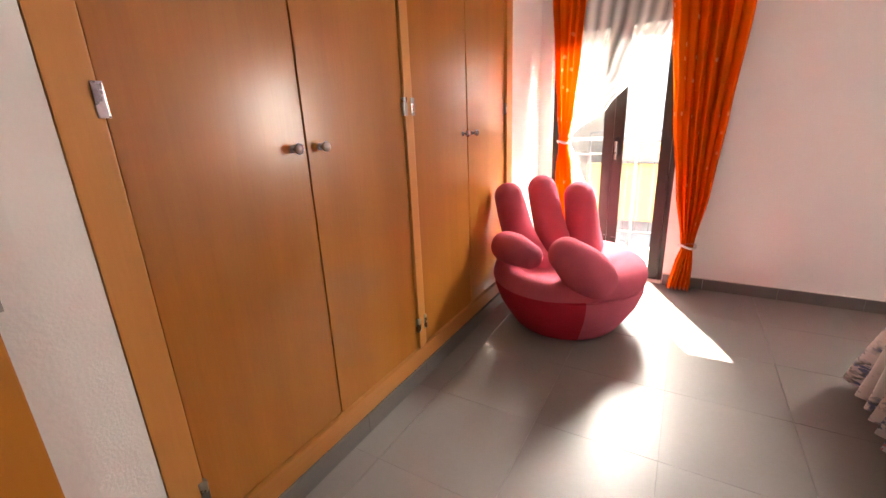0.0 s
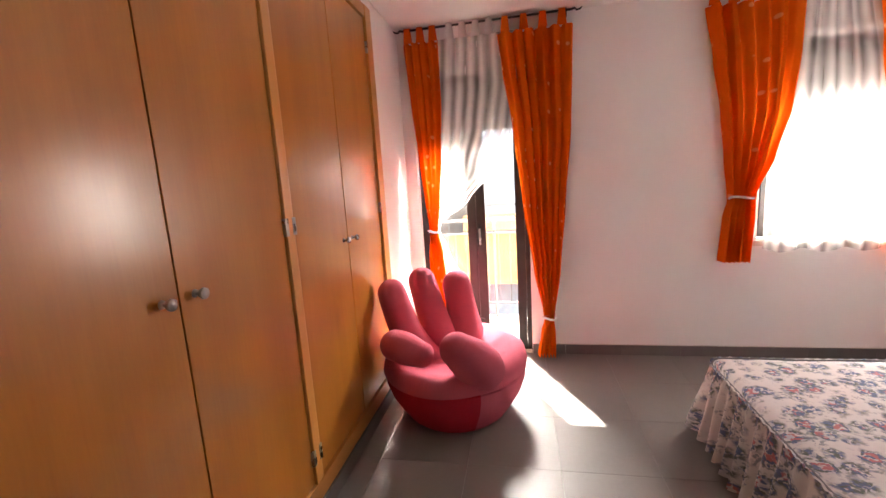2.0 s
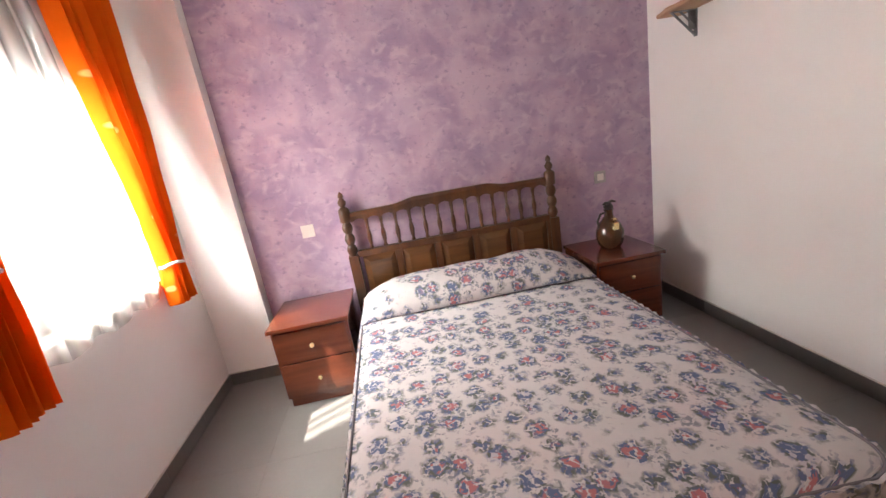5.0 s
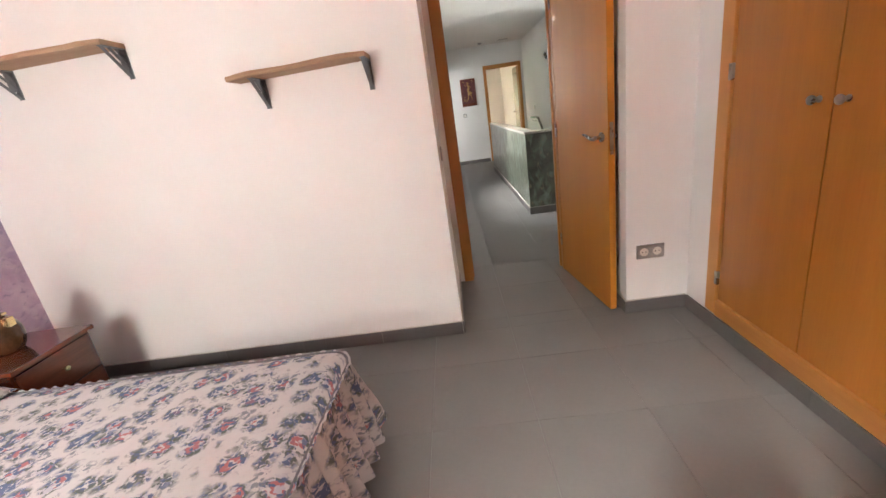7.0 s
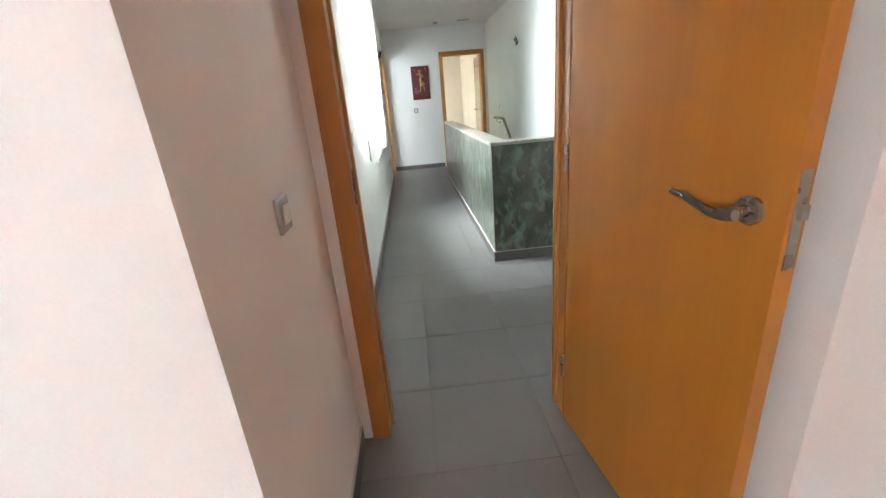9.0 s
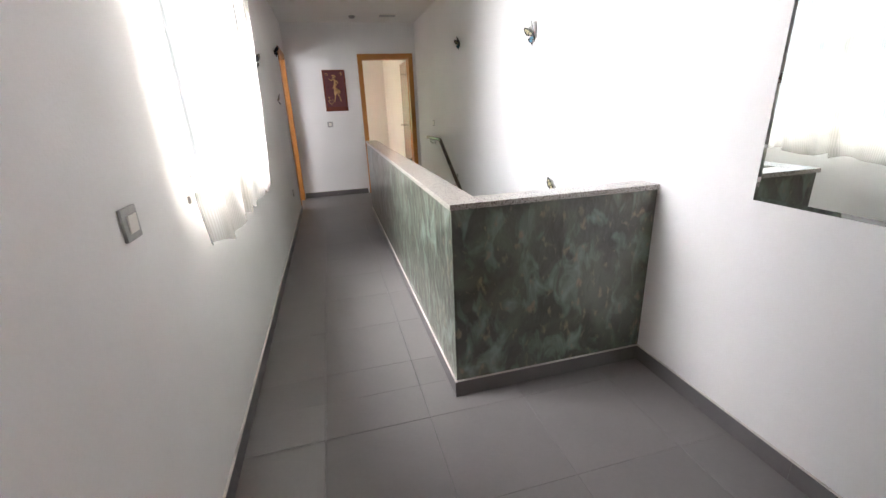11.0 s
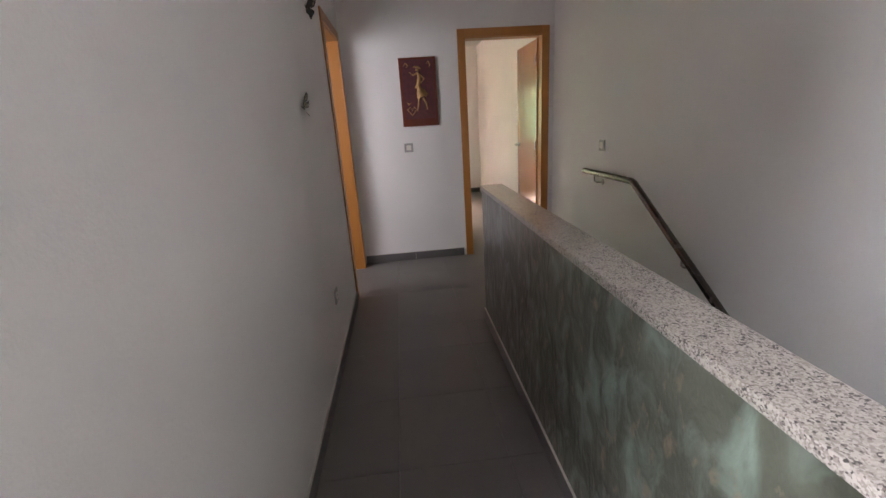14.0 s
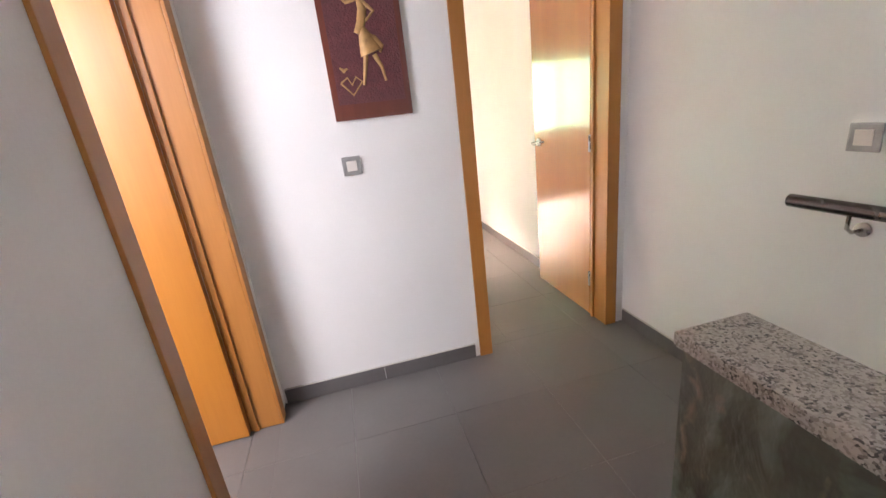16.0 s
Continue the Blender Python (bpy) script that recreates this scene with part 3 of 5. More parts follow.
# ---- doors ----
def casing(name, axis, a0, a1, face, depth, top, width=0.07, label="honey-coloured wooden door casing", stop_at=0.5):
    """Casing and jambs of an opening between a0 and a1 along an axis; face is the plane of the wall on the side it stands proud of, depth the way to the other side."""
    s = 1 if depth > 0 else -1
    f0, f1 = face - s * 0.012, face
    o0, o1 = face + depth, face + depth + s * 0.012
    root = thing(name, label, "door frame")

    def put(kind_name, lo_a, hi_a, f_lo, f_hi, z0, z1, mat=M_FRAME):
        lo, hi = ((lo_a, f_lo, z0), (hi_a, f_hi, z1)) if axis == "x" else ((f_lo, lo_a, z0), (f_hi, hi_a, z1))
        return boxes(kind_name, mat, [(lo, hi)], root, bevel=0.003)
    for g0, g1 in ((f0, f1), (o0, o1)):
        put("side_casing", a0 - width + 0.012, a0 + 0.012, g0, g1, 0.001, top + width)
        put("side_casing", a1 - 0.012, a1 + width - 0.012, g0, g1, 0.001, top + width)
        put("head_casing", a0 + 0.0125, a1 - 0.0125, g0, g1, top - 0.001, top + width, M_FRAME_X)
    put("jamb", a0 - 0.02, a0 + 0.01, face + s * 0.001, face + depth - s * 0.001, 0.001, top + 0.02)
    put("jamb", a1 - 0.01, a1 + 0.02, face + s * 0.001, face + depth - s * 0.001, 0.001, top + 0.02)
    put("head_jamb", a0 + 0.0105, a1 - 0.0105, face + s * 0.001, face + depth - s * 0.001, top - 0.01, top + 0.02, M_FRAME_X)
    m0, m1 = face + depth * stop_at, face + depth * stop_at + s * 0.022
    put("stop", a0 + 0.0102, a0 + 0.022, m0, m1, 0.001, top - 0.0105)
    put("stop", a1 - 0.022, a1 - 0.0102, m0, m1, 0.001, top - 0.0105)
    return root


def door_leaf(name, width, height, label, veneer=M_DOOR):
    """Leaf in its own space: hinge at the origin, the leaf along +y, its thickness from x 0 to -0.04."""
    root = thing(name, label, "door")
    leaf = boxes("leaf", veneer, [((-0.038, 0.0, 0.008), (0, width, height))], root, bevel=0.002)
    for z in (0.25, 1.05, 1.85):
        bm = bmesh.new()
        bm_lathe(bm, [(0.007, z - 0.045), (0.007, z + 0.045)], 10, (0.007, -0.006, 0))
        part("hinge", bm, M_STEEL, root, smooth=True)
    boxes("lock_plate", M_STEEL, [((-0.029, width, 0.94), (-0.009, width + 0.002, 1.11))], root, label="steel lock plate")
    boxes("latch", M_STEEL, [((-0.026, width + 0.0005, 1.03), (-0.012, width + 0.012, 1.055))], root)
    for side in (1, -1):
        x0 = 0.0 if side == 1 else -0.038
        handle = bmesh.new()
        bm_lathe(handle, [(0.026, 0.0), (0.027, side * 0.006), (0.024, side * 0.011), (0.011, side * 0.014), (0.010, side * 0.045)], 24, (x0, width - 0.065, 1.032), "x")
        rose = part("handle_rose", handle, M_STEEL, root, "brushed steel handle", smooth=True)
        bm = bmesh.new()
        x = x0 + side * 0.045
        pts = [(x, width - 0.065 + 0.012, 1.031), (x, width - 0.075, 1.026), (x + side * 0.004, width - 0.10, 1.026), (x + side * 0.004, width - 0.135, 1.034), (x + side * 0.002, width - 0.175, 1.043), (x - side * 0.002, width - 0.212, 1.045)]
        bm_tube(bm, pts, [0.010, 0.011, 0.0095, 0.0085, 0.0075, 0.006], 10)
        part("lever", bm, M_STEEL, rose, smooth=True)
    return root


casing("bedroom_door_frame", "x", 1.85, 2.58, DY1 - 0.022, -0.118, 2.04, label="honey-coloured wooden casing of the open bedroom door")
leaf = door_leaf("bedroom_door", 0.725, 2.025, "open honey veneer bedroom door with a steel lever handle")
moved(leaf, pose(1.862, DY1 + 0.0, 0, 0, 0, 7))
casing("hall_end_door_frame", "x", 0.885, 1.622, HE, -0.13, 2.045, label="honey-coloured wooden casing at the end of the hall", stop_at=0.8)
leaf2 = door_leaf("end_room_door", 0.665, 2.03, "open glossy veneer door of the end room", M_GLOSSY)
moved(leaf2, pose(0.90, HE - 0.14, 0, 0, 0, 180) @ Matrix.Diagonal((-1, 1, 1, 1)))
casing("side_door_frame", "y", -6.33, -5.59, HL, 0.123, 2.045, label="honey-coloured wooden casing of the side door", stop_at=0.8)
leaf3 = door_leaf("side_room_door", 0.70, 2.03, "open veneer door of the side room")
moved(leaf3, pose(2.86, -6.318, 0, 0, 0, -90))


strike = thing("strike_plate", "steel strike plate with a dark slot in the bedroom door jamb", "strike plate")
boxes("plate", M_STEEL, [((2.5675, 0.565, 0.95), (2.5697, 0.592, 1.13))], strike)
boxes("slot", M_BLACK, [((2.5664, 0.570, 1.0), (2.5674, 0.587, 1.07))], strike)

# ---- built-in wardrobe ----
ward = thing("wardrobe", "built-in honey veneer wardrobe with four tall doors and round knobs", "wardrobe")
XF = 1.33
boxes("carcass", M_FRAME, [((0.75, 1.595, 0.02), (0.77, 3.90, 2.48)), ((0.77, 1.595, 0.02), (1.29, 1.612, 2.48)), ((0.77, 3.88, 0.02), (1.29, 3.90, 2.48)), ((0.77, 2.73, 0.02), (1.29, 2.75, 2.48))], ward)
boxes("side_post", M_POST, [((1.29, 1.592, 0.085), (XF + 0.024, 1.673, 2.482))], ward, bevel=0.004)
boxes("middle_post", M_POST, [((1.29, 2.712, 0.1651), (XF + 0.024, 2.768, 2.41))], ward, bevel=0.006)
boxes("end_post", M_POST, [((1.29, 3.81, 0.085), (XF + 0.028, 3.903, 2.482))], ward, bevel=0.004)
boxes("bottom_rail", M_FRAME_X, [((1.29, 1.674, 0.0805), (XF + 0.024, 3.809, 0.165))], ward, bevel=0.004)
boxes("top_rail", M_FRAME_X, [((1.29, 1.674, 2.4105), (XF + 0.024, 3.809, 2.482))], ward, bevel=0.004)


def wardrobe_door(y0, y1, hinge_low):
    d = boxes("door", M_WARD, [((1.315, y0, 0.17), (XF + 0.012, y1, 2.405))], ward, bevel=0.003)
    ky = y1 - 0.052 if hinge_low else y0 + 0.052
    bm = bmesh.new()
    bm_lathe(bm, [(0.012, 0), (0.011, 0.004), (0.006, 0.008), (0.006, 0.016), (0.012, 0.020), (0.0165, 0.028), (0.0155, 0.034), (0.009, 0.038), (0.001, 0.039)], 20, (XF + 0.0115, ky, 1.145), "x")
    part("knob", bm, M_STEEL, d, "turned steel knob", smooth=True)
    hy = y0 - 0.008 if hinge_low else y1 + 0.004
    for z in (0.29, 1.272, 2.24):
        bm = bmesh.new()
        bm_box(bm, (XF + 0.012, hy - 0.011, z - 0.035), (XF + 0.0275, hy + 0.011, z + 0.035), 0.003)
        part("hinge", bm, M_STEEL, d)


wardrobe_door(1.678, 2.181, True)
wardrobe_door(2.186, 2.708, False)
wardrobe_door(2.772, 3.286, True)
wardrobe_door(3.291, 3.806, False)

# ---- balcony door and window ----
def casement(root_name, label, category, x0, x1, z0, z1, mid, y=4.60, bottom=0.07, edge=0.07):
    root = thing(root_name, label, category)
    boxes("outer_frame", M_ALU, [((x0, y - 0.03, z0), (x0 + 0.035, y + 0.04, z1)), ((x1 - 0.035, y - 0.03, z0), (x1, y + 0.04, z1)), ((x0 + 0.035, y - 0.03, z1 - 0.035), (x1 - 0.035, y + 0.04, z1)), ((x0 + 0.035, y - 0.03, z0), (x1 - 0.035, y + 0.04, z0 + 0.03))], root, bevel=0.002)
    for a, b in ((x0 + 0.036, mid - 0.001), (mid + 0.001, x1 - 0.036)):
        s = boxes("sash", M_ALU, [((a, y - 0.045, z0 + 0.031), (a + edge, y + 0.005, z1 - 0.036)), ((b - edge, y - 0.045, z0 + 0.031), (b, y + 0.005, z1 - 0.036)),
                  ((a + edge, y - 0.045, z1 - 0.036 - edge), (b - edge, y + 0.005, z1 - 0.036)), ((a + edge, y - 0.045, z0 + 0.031), (b - edge, y + 0.005, z0 + 0.031 + bottom))], root)
        p = boxes("pane", M_GLASS, [((a + edge - 0.005, y - 0.022, z0 + 0.026 + bottom), (b - edge + 0.005, y - 0.016, z1 - 0.031 - edge))], s)
        p.visible_shadow = False
    return root


bd = casement("balcony_door", "dark brown aluminium balcony door with two glazed leaves", "balcony door", 1.44, 2.30, 0.0, 2.20, 1.885, bottom=0.05)
bm = bmesh.new()
bm_box(bm, (1.895, 4.538, 0.93), (1.925, 4.5545, 1.06), 0.006)
hb = part("handle", bm, M_BLACK, bd, "black lever handle")
bm = bmesh.new()
bm_tube(bm, [(1.91, 4.54, 1.02), (1.91, 4.51, 1.02), (1.912, 4.50, 1.0), (1.915, 4.498, 0.90)], 0.008, 8)
part("lever", bm, M_STEEL, hb, smooth=True)
win = casement("bedroom_window", "dark brown aluminium window behind voile", "window", 3.86, 4.76, 0.88, 2.20, 4.31, bottom=0.06)


def shutter(x0, x1, z0, z1, y=4.69):
    root = thing("roller_shutter", "grey roller shutter lowered over the top of the opening", "shutter")
    n = int((z1 - z0) / 0.045)
    for i in range(n):
        boxes("slat", M_SHUT, [((x0 + 0.002, y - 0.006, z0 + i * 0.045), (x1 - 0.002, y + 0.006, z0 + i * 0.045 + 0.042))], root, bevel=0.003)
    return root


shutter(1.442, 2.298, 1.795, 2.20)
shutter(3.862, 4.758, 1.80, 2.20)
boxes("window_sill", M_SILL, [((3.80, 4.47, 0.835), (4.80, 4.60, 0.872))], kind="structure", bevel=0.003, label="pale stone window sill")
boxes("door_threshold", M_SILL, [((1.445, 4.502, -0.012), (2.295, 4.80, 0.004))], kind="structure", label="pale stone threshold of the balcony door")

# hall window
hw = thing("hall_window", "white framed hall window behind cream voile", "window")
M_WFRAME = material("white_lacquer", (0.60, 0.61, 0.60), 0.35)
boxes("frame", M_WFRAME, [((2.86, -2.50, 1.06), (2.91, -2.45, 2.20)), ((2.86, -1.18, 1.06), (2.91, -1.13, 2.20)), ((2.86, -2.45, 2.15), (2.91, -1.18, 2.20)), ((2.86, -2.45, 1.06), (2.91, -1.18, 1.11)), ((2.86, -1.79, 1.11), (2.91, -1.72, 2.15))], hw, bevel=0.003)
for a, b in ((-2.45, -1.79), (-1.72, -1.18)):
    p = boxes("pane", M_GLASS, [((2.88, a, 1.11), (2.886, b, 2.15))], hw)
    p.visible_shadow = False
boxes("hall_window_sill", M_SILL, [((HL - 0.010, -2.499, 1.032), (2.86, -1.131, 1.061))], kind="structure", bevel=0.003, label="pale sill of the hall window")
ew = thing("end_room_window", "white window of the end room", "window")
boxes("frame", M_WFRAME, [((2.1, -10.30, 0.85), (2.15, -10.25, 1.85)), ((3.45, -10.30, 0.85), (3.5, -10.25, 1.85)), ((2.77, -10.30, 0.85), (2.83, -10.25, 1.85)), ((2.15, -10.30, 0.85), (3.45, -10.25, 0.9)), ((2.15, -10.30, 1.8), (3.45, -10.25, 1.85))], ew, bevel=0.003)
# Flat green sheet; its own glow replaces sunlight on the foliage.
bm = bmesh.new()
bm_box(bm, (1.0, -13.0, -0.5), (5.0, -12.95, 3.2))
part("backdrop_garden", bm, M_FOLIAGE, None, "glowing green sheet standing in for sunlit foliage outside the end room window", kind="structure")

# ---- bed ----
def smooth01(x):
    x = max(0.0, min(1.0, x))
    return x * x * (3 - 2 * x)


BX0, BX1, BY0, BY1, BZ = 3.16, 5.04, 2.175, 3.52, 0.43
bed = thing("bed", "double bed with a dark turned-spindle headboard", "bed")
boxes("mattress", M_MATTRESS, [((BX0 + 0.02, BY0 + 0.02, 0.24), (BX1 - 0.01, BY1 - 0.02, BZ - 0.02))], bed, bevel=0.03)
boxes("base", M_DARK, [((BX0 + 0.04, BY0 + 0.04, 0.10), (BX1 - 0.01, BY1 - 0.04, 0.238))], bed, bevel=0.01)
for x in (BX0 + 0.1, BX1 - 0.15):
    for y in (BY0 + 0.1, BY1 - 0.15):
        boxes("leg", M_DARK, [((x, y, 0.0), (x + 0.05, y + 0.05, 0.099))], bed)
HX = 5.105
hbd = tagged(new("headboard"), "dark carved headboard with turned spindles and raised panels")
hbd.parent = bed


def turned(z0, z1, r, beads, segs=12):
    """A turned profile with fat beads and thin necks."""
    prof = []
    n = beads * 8
    for i in range(n + 1):
        t = i / n
        k = 0.62 + 0.38 * abs(math.sin(math.pi * t * beads))
        prof.append((r * k, z0 + (z1 - z0) * t))
    return prof


for y in (2.185, 3.545):
    boxes("post", M_DARK, [((HX - 0.032, y - 0.032, 0.0), (HX + 0.032, y + 0.032, 0.70))], hbd, bevel=0.005)
    bm = bmesh.new()
    bm_lathe(bm, turned(0.70, 0.92, 0.034, 3), 16, (HX, y, 0))
    bm_lathe(bm, [(0.03, 0.92), (0.036, 0.93), (0.036, 1.0), (0.028, 1.01), (0.014, 1.02), (0.024, 1.035), (0.027, 1.05), (0.016, 1.068), (0.012, 1.075), (0.018, 1.085), (0.015, 1.10), (0.006, 1.112), (0.002, 1.116)], 16, (HX, y, 0))
    part("turned_post", bm, M_DARK, hbd, smooth=True)


def rail_top(t):
    return 0.978 + 0.024 * smooth01((min(t, 1 - t) - 0.20) / 0.13) + 0.006 * math.sin(math.pi * t)


bm = bmesh.new()
NR = 84
prev = None
for i in range(NR + 1):
    t = i / NR
    y = 2.218 + (3.512 - 2.218) * t
    zt = rail_top(t)
    arch = abs(math.sin(math.pi * t * 14))
    zb = 0.912 + 0.02 * arch + 0.012 * math.sin(math.pi * t)
    ring = [bm.verts.new(p) for p in ((HX - 0.018, y, zb), (HX - 0.024, y, zt - 0.02), (HX - 0.016, y, zt), (HX + 0.016, y, zt), (HX + 0.018, y, zb))]
    if prev:
        for k in range(5):
            bm.faces.new((prev[k], prev[(k + 1) % 5], ring[(k + 1) % 5], ring[k]))
    else:
        bm.faces.new(ring)
    prev = ring
bm.faces.new(prev[::-1])
part("top_rail", bm, M_DARK, hbd)
boxes("middle_rail", M_DARK, [((HX - 0.022, 2.218, 0.685), (HX + 0.022, 3.512, 0.725)), ((HX - 0.028, 2.218, 0.712), (HX - 0.022, 3.512, 0.725))], hbd, bevel=0.003)
boxes("lower_rail", M_DARK, [((HX - 0.022, 2.218, 0.36), (HX + 0.022, 3.512, 0.42))], hbd)
for i in range(13):
    y = 2.218 + (3.512 - 2.218) * (i + 1) / 14
    bm = bmesh.new()
    prof = [(0.010, 0.7255), (0.014, 0.735), (0.009, 0.75), (0.013, 0.775), (0.016, 0.805), (0.013, 0.835), (0.008, 0.852), (0.013, 0.862), (0.008, 0.872), (0.011, 0.895), (0.013, 0.915), (0.010, 0.93)]
    bm_lathe(bm, prof, 10, (HX, y, 0))
    part("spindle", bm, M_DARK, hbd, smooth=True)
for i in range(5):
    w = (3.512 - 2.218) / 5
    y0, y1 = 2.218 + w * i, 2.218 + w * (i + 1)
    boxes("stile", M_DARK, [((HX - 0.022, y0 - 0.0 + (0 if i == 0 else -0.022), 0.4205), (HX + 0.022, y0 + 0.022, 0.6845))], hbd)
    bm = bmesh.new()
    a, b, z0, z1 = y0 + 0.023, y1 - 0.023, 0.421, 0.684
    back = [bm.verts.new(p) for p in ((HX - 0.006, a, z0), (HX - 0.006, b, z0), (HX - 0.006, b, z1), (HX - 0.006, a, z1))]
    front = [bm.verts.new(p) for p in ((HX - 0.026, a + 0.04, z0 + 0.04), (HX - 0.026, b - 0.04, z0 + 0.04), (HX - 0.026, b - 0.04, z1 - 0.04), (HX - 0.026, a + 0.04, z1 - 0.04))]
    bm.faces.new(front)
    bm.faces.new(back)
    for k in range(4):
        bm.faces.new((back[k], back[(k + 1) % 4], front[(k + 1) % 4], front[k]))
    part("raised_panel", bm, M_PANEL, hbd)

# bedspread with a ruffled skirt and the pillow roll under it
spread = thing("bedspread", "cream bedspread with blue and pink flowers and a ruffled skirt", "bedspread")


def top_z(x, y):
    v = (y - BY0) / (BY1 - BY0)
    z = BZ + 0.006 * math.sin(3.1 * x + 1.7 * y) + 0.004 * noise.noise((x * 5, y * 5, 0.3))
    edge = min(1.0, min(v, 1 - v) / 0.06)
    z -= 0.014 * (1 - edge) ** 2
    z -= 0.016 * (1 - min(1, (x - BX0) / 0.07)) ** 2
    return z


def corner_y(x, v):
    """Round off the two corners at the foot."""
    r = 0.10
    d = x - BX0
    inset = r - math.sqrt(max(0.0, r * r - (r - d) ** 2)) if d < r else 0.0
    return BY0 + inset + (BY1 - BY0 - 2 * inset) * v


FOLD_X = 4.60
bm = bmesh.new()
bm_grid(bm, lambda u, v: (BX0 + (FOLD_X - BX0) * u, corner_y(BX0 + (FOLD_X - BX0) * u, v), top_z(BX0 + (FOLD_X - BX0) * u, corner_y(BX0 + (FOLD_X - BX0) * u, v))), 70, 50,
        lambda u, v: ((FOLD_X - BX0) * u, (BY1 - BY0) * v))
part("top_panel", bm, M_FLORAL, spread, smooth=True)


def pillow(u, v):
    a = -0.55 + (math.pi + 0.55) * u
    rx = (BX1 - FOLD_X - 0.01) * 0.5
    end = min(v, 1 - v)
    swell = min(1.0, end / 0.16) ** 0.55
    s = math.sin(a)
    x = FOLD_X - 0.02 + rx - rx * math.cos(a) * (1.0 + 0.04 * noise.noise((0.5, v * 7, 4.0)))
    h = 0.135 * swell * (abs(s) ** 0.8 if s > 0 else s * 0.35) + 0.012 * noise.noise((x * 4, v * 6, 2.0)) * max(0, s)
    y = BY0 - 0.01 + (BY1 - BY0 + 0.02) * v
    return (x, y, BZ + 0.022 * swell + h + 0.004 * math.sin(9 * v * math.pi) * max(0, s))


bm = bmesh.new()
bm_grid(bm, pillow, 36, 60, lambda u, v: (1.8 + 0.55 * u, 1.33 * v + 0.37))
part("pillow_cover", bm, M_FLORAL, spread, "rolled pillow end of the floral bedspread", smooth=True)

# the skirt follows the edge from the head round the foot and back
edge_pts = []
r = 0.10
for i in range(81):
    x = BX1 - (BX1 - (BX0 + r)) * i / 80
    edge_pts.append((x, BY1, 0, 1))
for i in range(1, 12):
    a = math.pi / 2 * i / 12
    edge_pts.append((BX0 + r - r * math.sin(a), BY1 - r + r * math.cos(a), -math.sin(a), math.cos(a)))
for i in range(61):
    y = (BY1 - r) - (BY1 - BY0 - 2 * r) * i / 60
    edge_pts.append((BX0, y, -1, 0))
for i in range(1, 12):
    a = math.pi / 2 * i / 12
    edge_pts.append((BX0 + r - r * math.cos(a), BY0 + r - r * math.sin(a), -math.cos(a), -math.sin(a)))
for i in range(81):
    x = BX0 + r + (BX1 - BX0 - r) * i / 80
    edge_pts.append((x, BY0, 0, -1))
arc = [0.0]
for p, q in zip(edge_pts, edge_pts[1:]):
    arc.append(arc[-1] + math.hypot(p[0] - q[0], p[1] - q[1]))


def along(s):
    i = 0
    lo, hi = 0, len(arc) - 1
    while hi - lo > 1:
        mid = (lo + hi) // 2
        if arc[mid] <= s:
            lo = mid
        else:
            hi = mid
    f = (s - arc[lo]) / max(1e-9, arc[hi] - arc[lo])
    p, q = edge_pts[lo], edge_pts[hi]
    return [a + (b - a) * f for a, b in zip(p, q)]


TOTAL = arc[-1]


def skirt(u, v, lift=0.0):
    s = min(TOTAL - 1e-4, u * TOTAL)
    x, y, nx, ny = along(s)
    ph = 2 * math.pi * s / 0.085 + 2.2 * noise.noise((s * 3.1, 0, 0))
    amp = 0.003 + 0.024 * v ** 0.8
    foot = abs(nx) * abs(ny) * 2
    out = 0.006 + (0.045 + 0.05 * foot) * v + amp * math.sin(ph) + 0.012 * v * noise.noise((s * 9, v * 2, 1.0))
    z = min(BZ - 0.012, top_z(x, y) - 0.004) - (0.375 + 0.015 * noise.noise((s * 4, 5, 0))) * v
    return (x + nx * out, y + ny * out, max(0.012, z))


bm = bmesh.new()
bm_grid(bm, skirt, 560, 12, lambda u, v: (u * TOTAL + 0.13, 2.6 + v * 0.38))
part("skirt", bm, M_FLORAL, spread, "gathered ruffled skirt", smooth=True)
bm = bmesh.new()
pts = []
for i in range(180):
    s = TOTAL * i / 180
    x, y, nx, ny = along(s)
    pts.append((x + nx * 0.004, y + ny * 0.004, min(BZ, top_z(x, y)) + 0.002))
bm_tube(bm, pts, 0.0045, 6)
part("piping", bm, M_PIPING, spread, "dark grey edge piping", smooth=True)
bm = bmesh.new()
bm_tube(bm, [(FOLD_X + 0.004, BY0 + (BY1 - BY0) * i / 40, top_z(FOLD_X, BY0 + (BY1 - BY0) * i / 40) + 0.001) for i in range(41)], 0.004, 6)
part("fold_piping", bm, M_PIPING, spread, smooth=True)
bm = bmesh.new()


def frill(u, v):
    s = min(TOTAL - 1e-4, u * TOTAL)
    x, y, nx, ny = along(s)
    w = 0.012 * v
    zz = min(BZ, top_z(x, y)) + 0.004 + 0.005 * v * math.sin(2 * math.pi * s / 0.05)
    return (x + nx * (0.004 + w), y + ny * (0.004 + w), zz)


bm_grid(bm, frill, 560, 3, lambda u, v: (u * TOTAL, 2.4 + v * 0.03))
part("frill", bm, M_FLORAL, spread, smooth=True)


# the foot of the spread lies slightly askew
for ob in spread.children_recursive:
    for v in ob.data.vertices:
        f = max(0.0, 1 - (v.co.x - BX0) / 1.5)
        v.co.x += f * (0.055 * (v.co.y - BY0) / (BY1 - BY0) - 0.045)

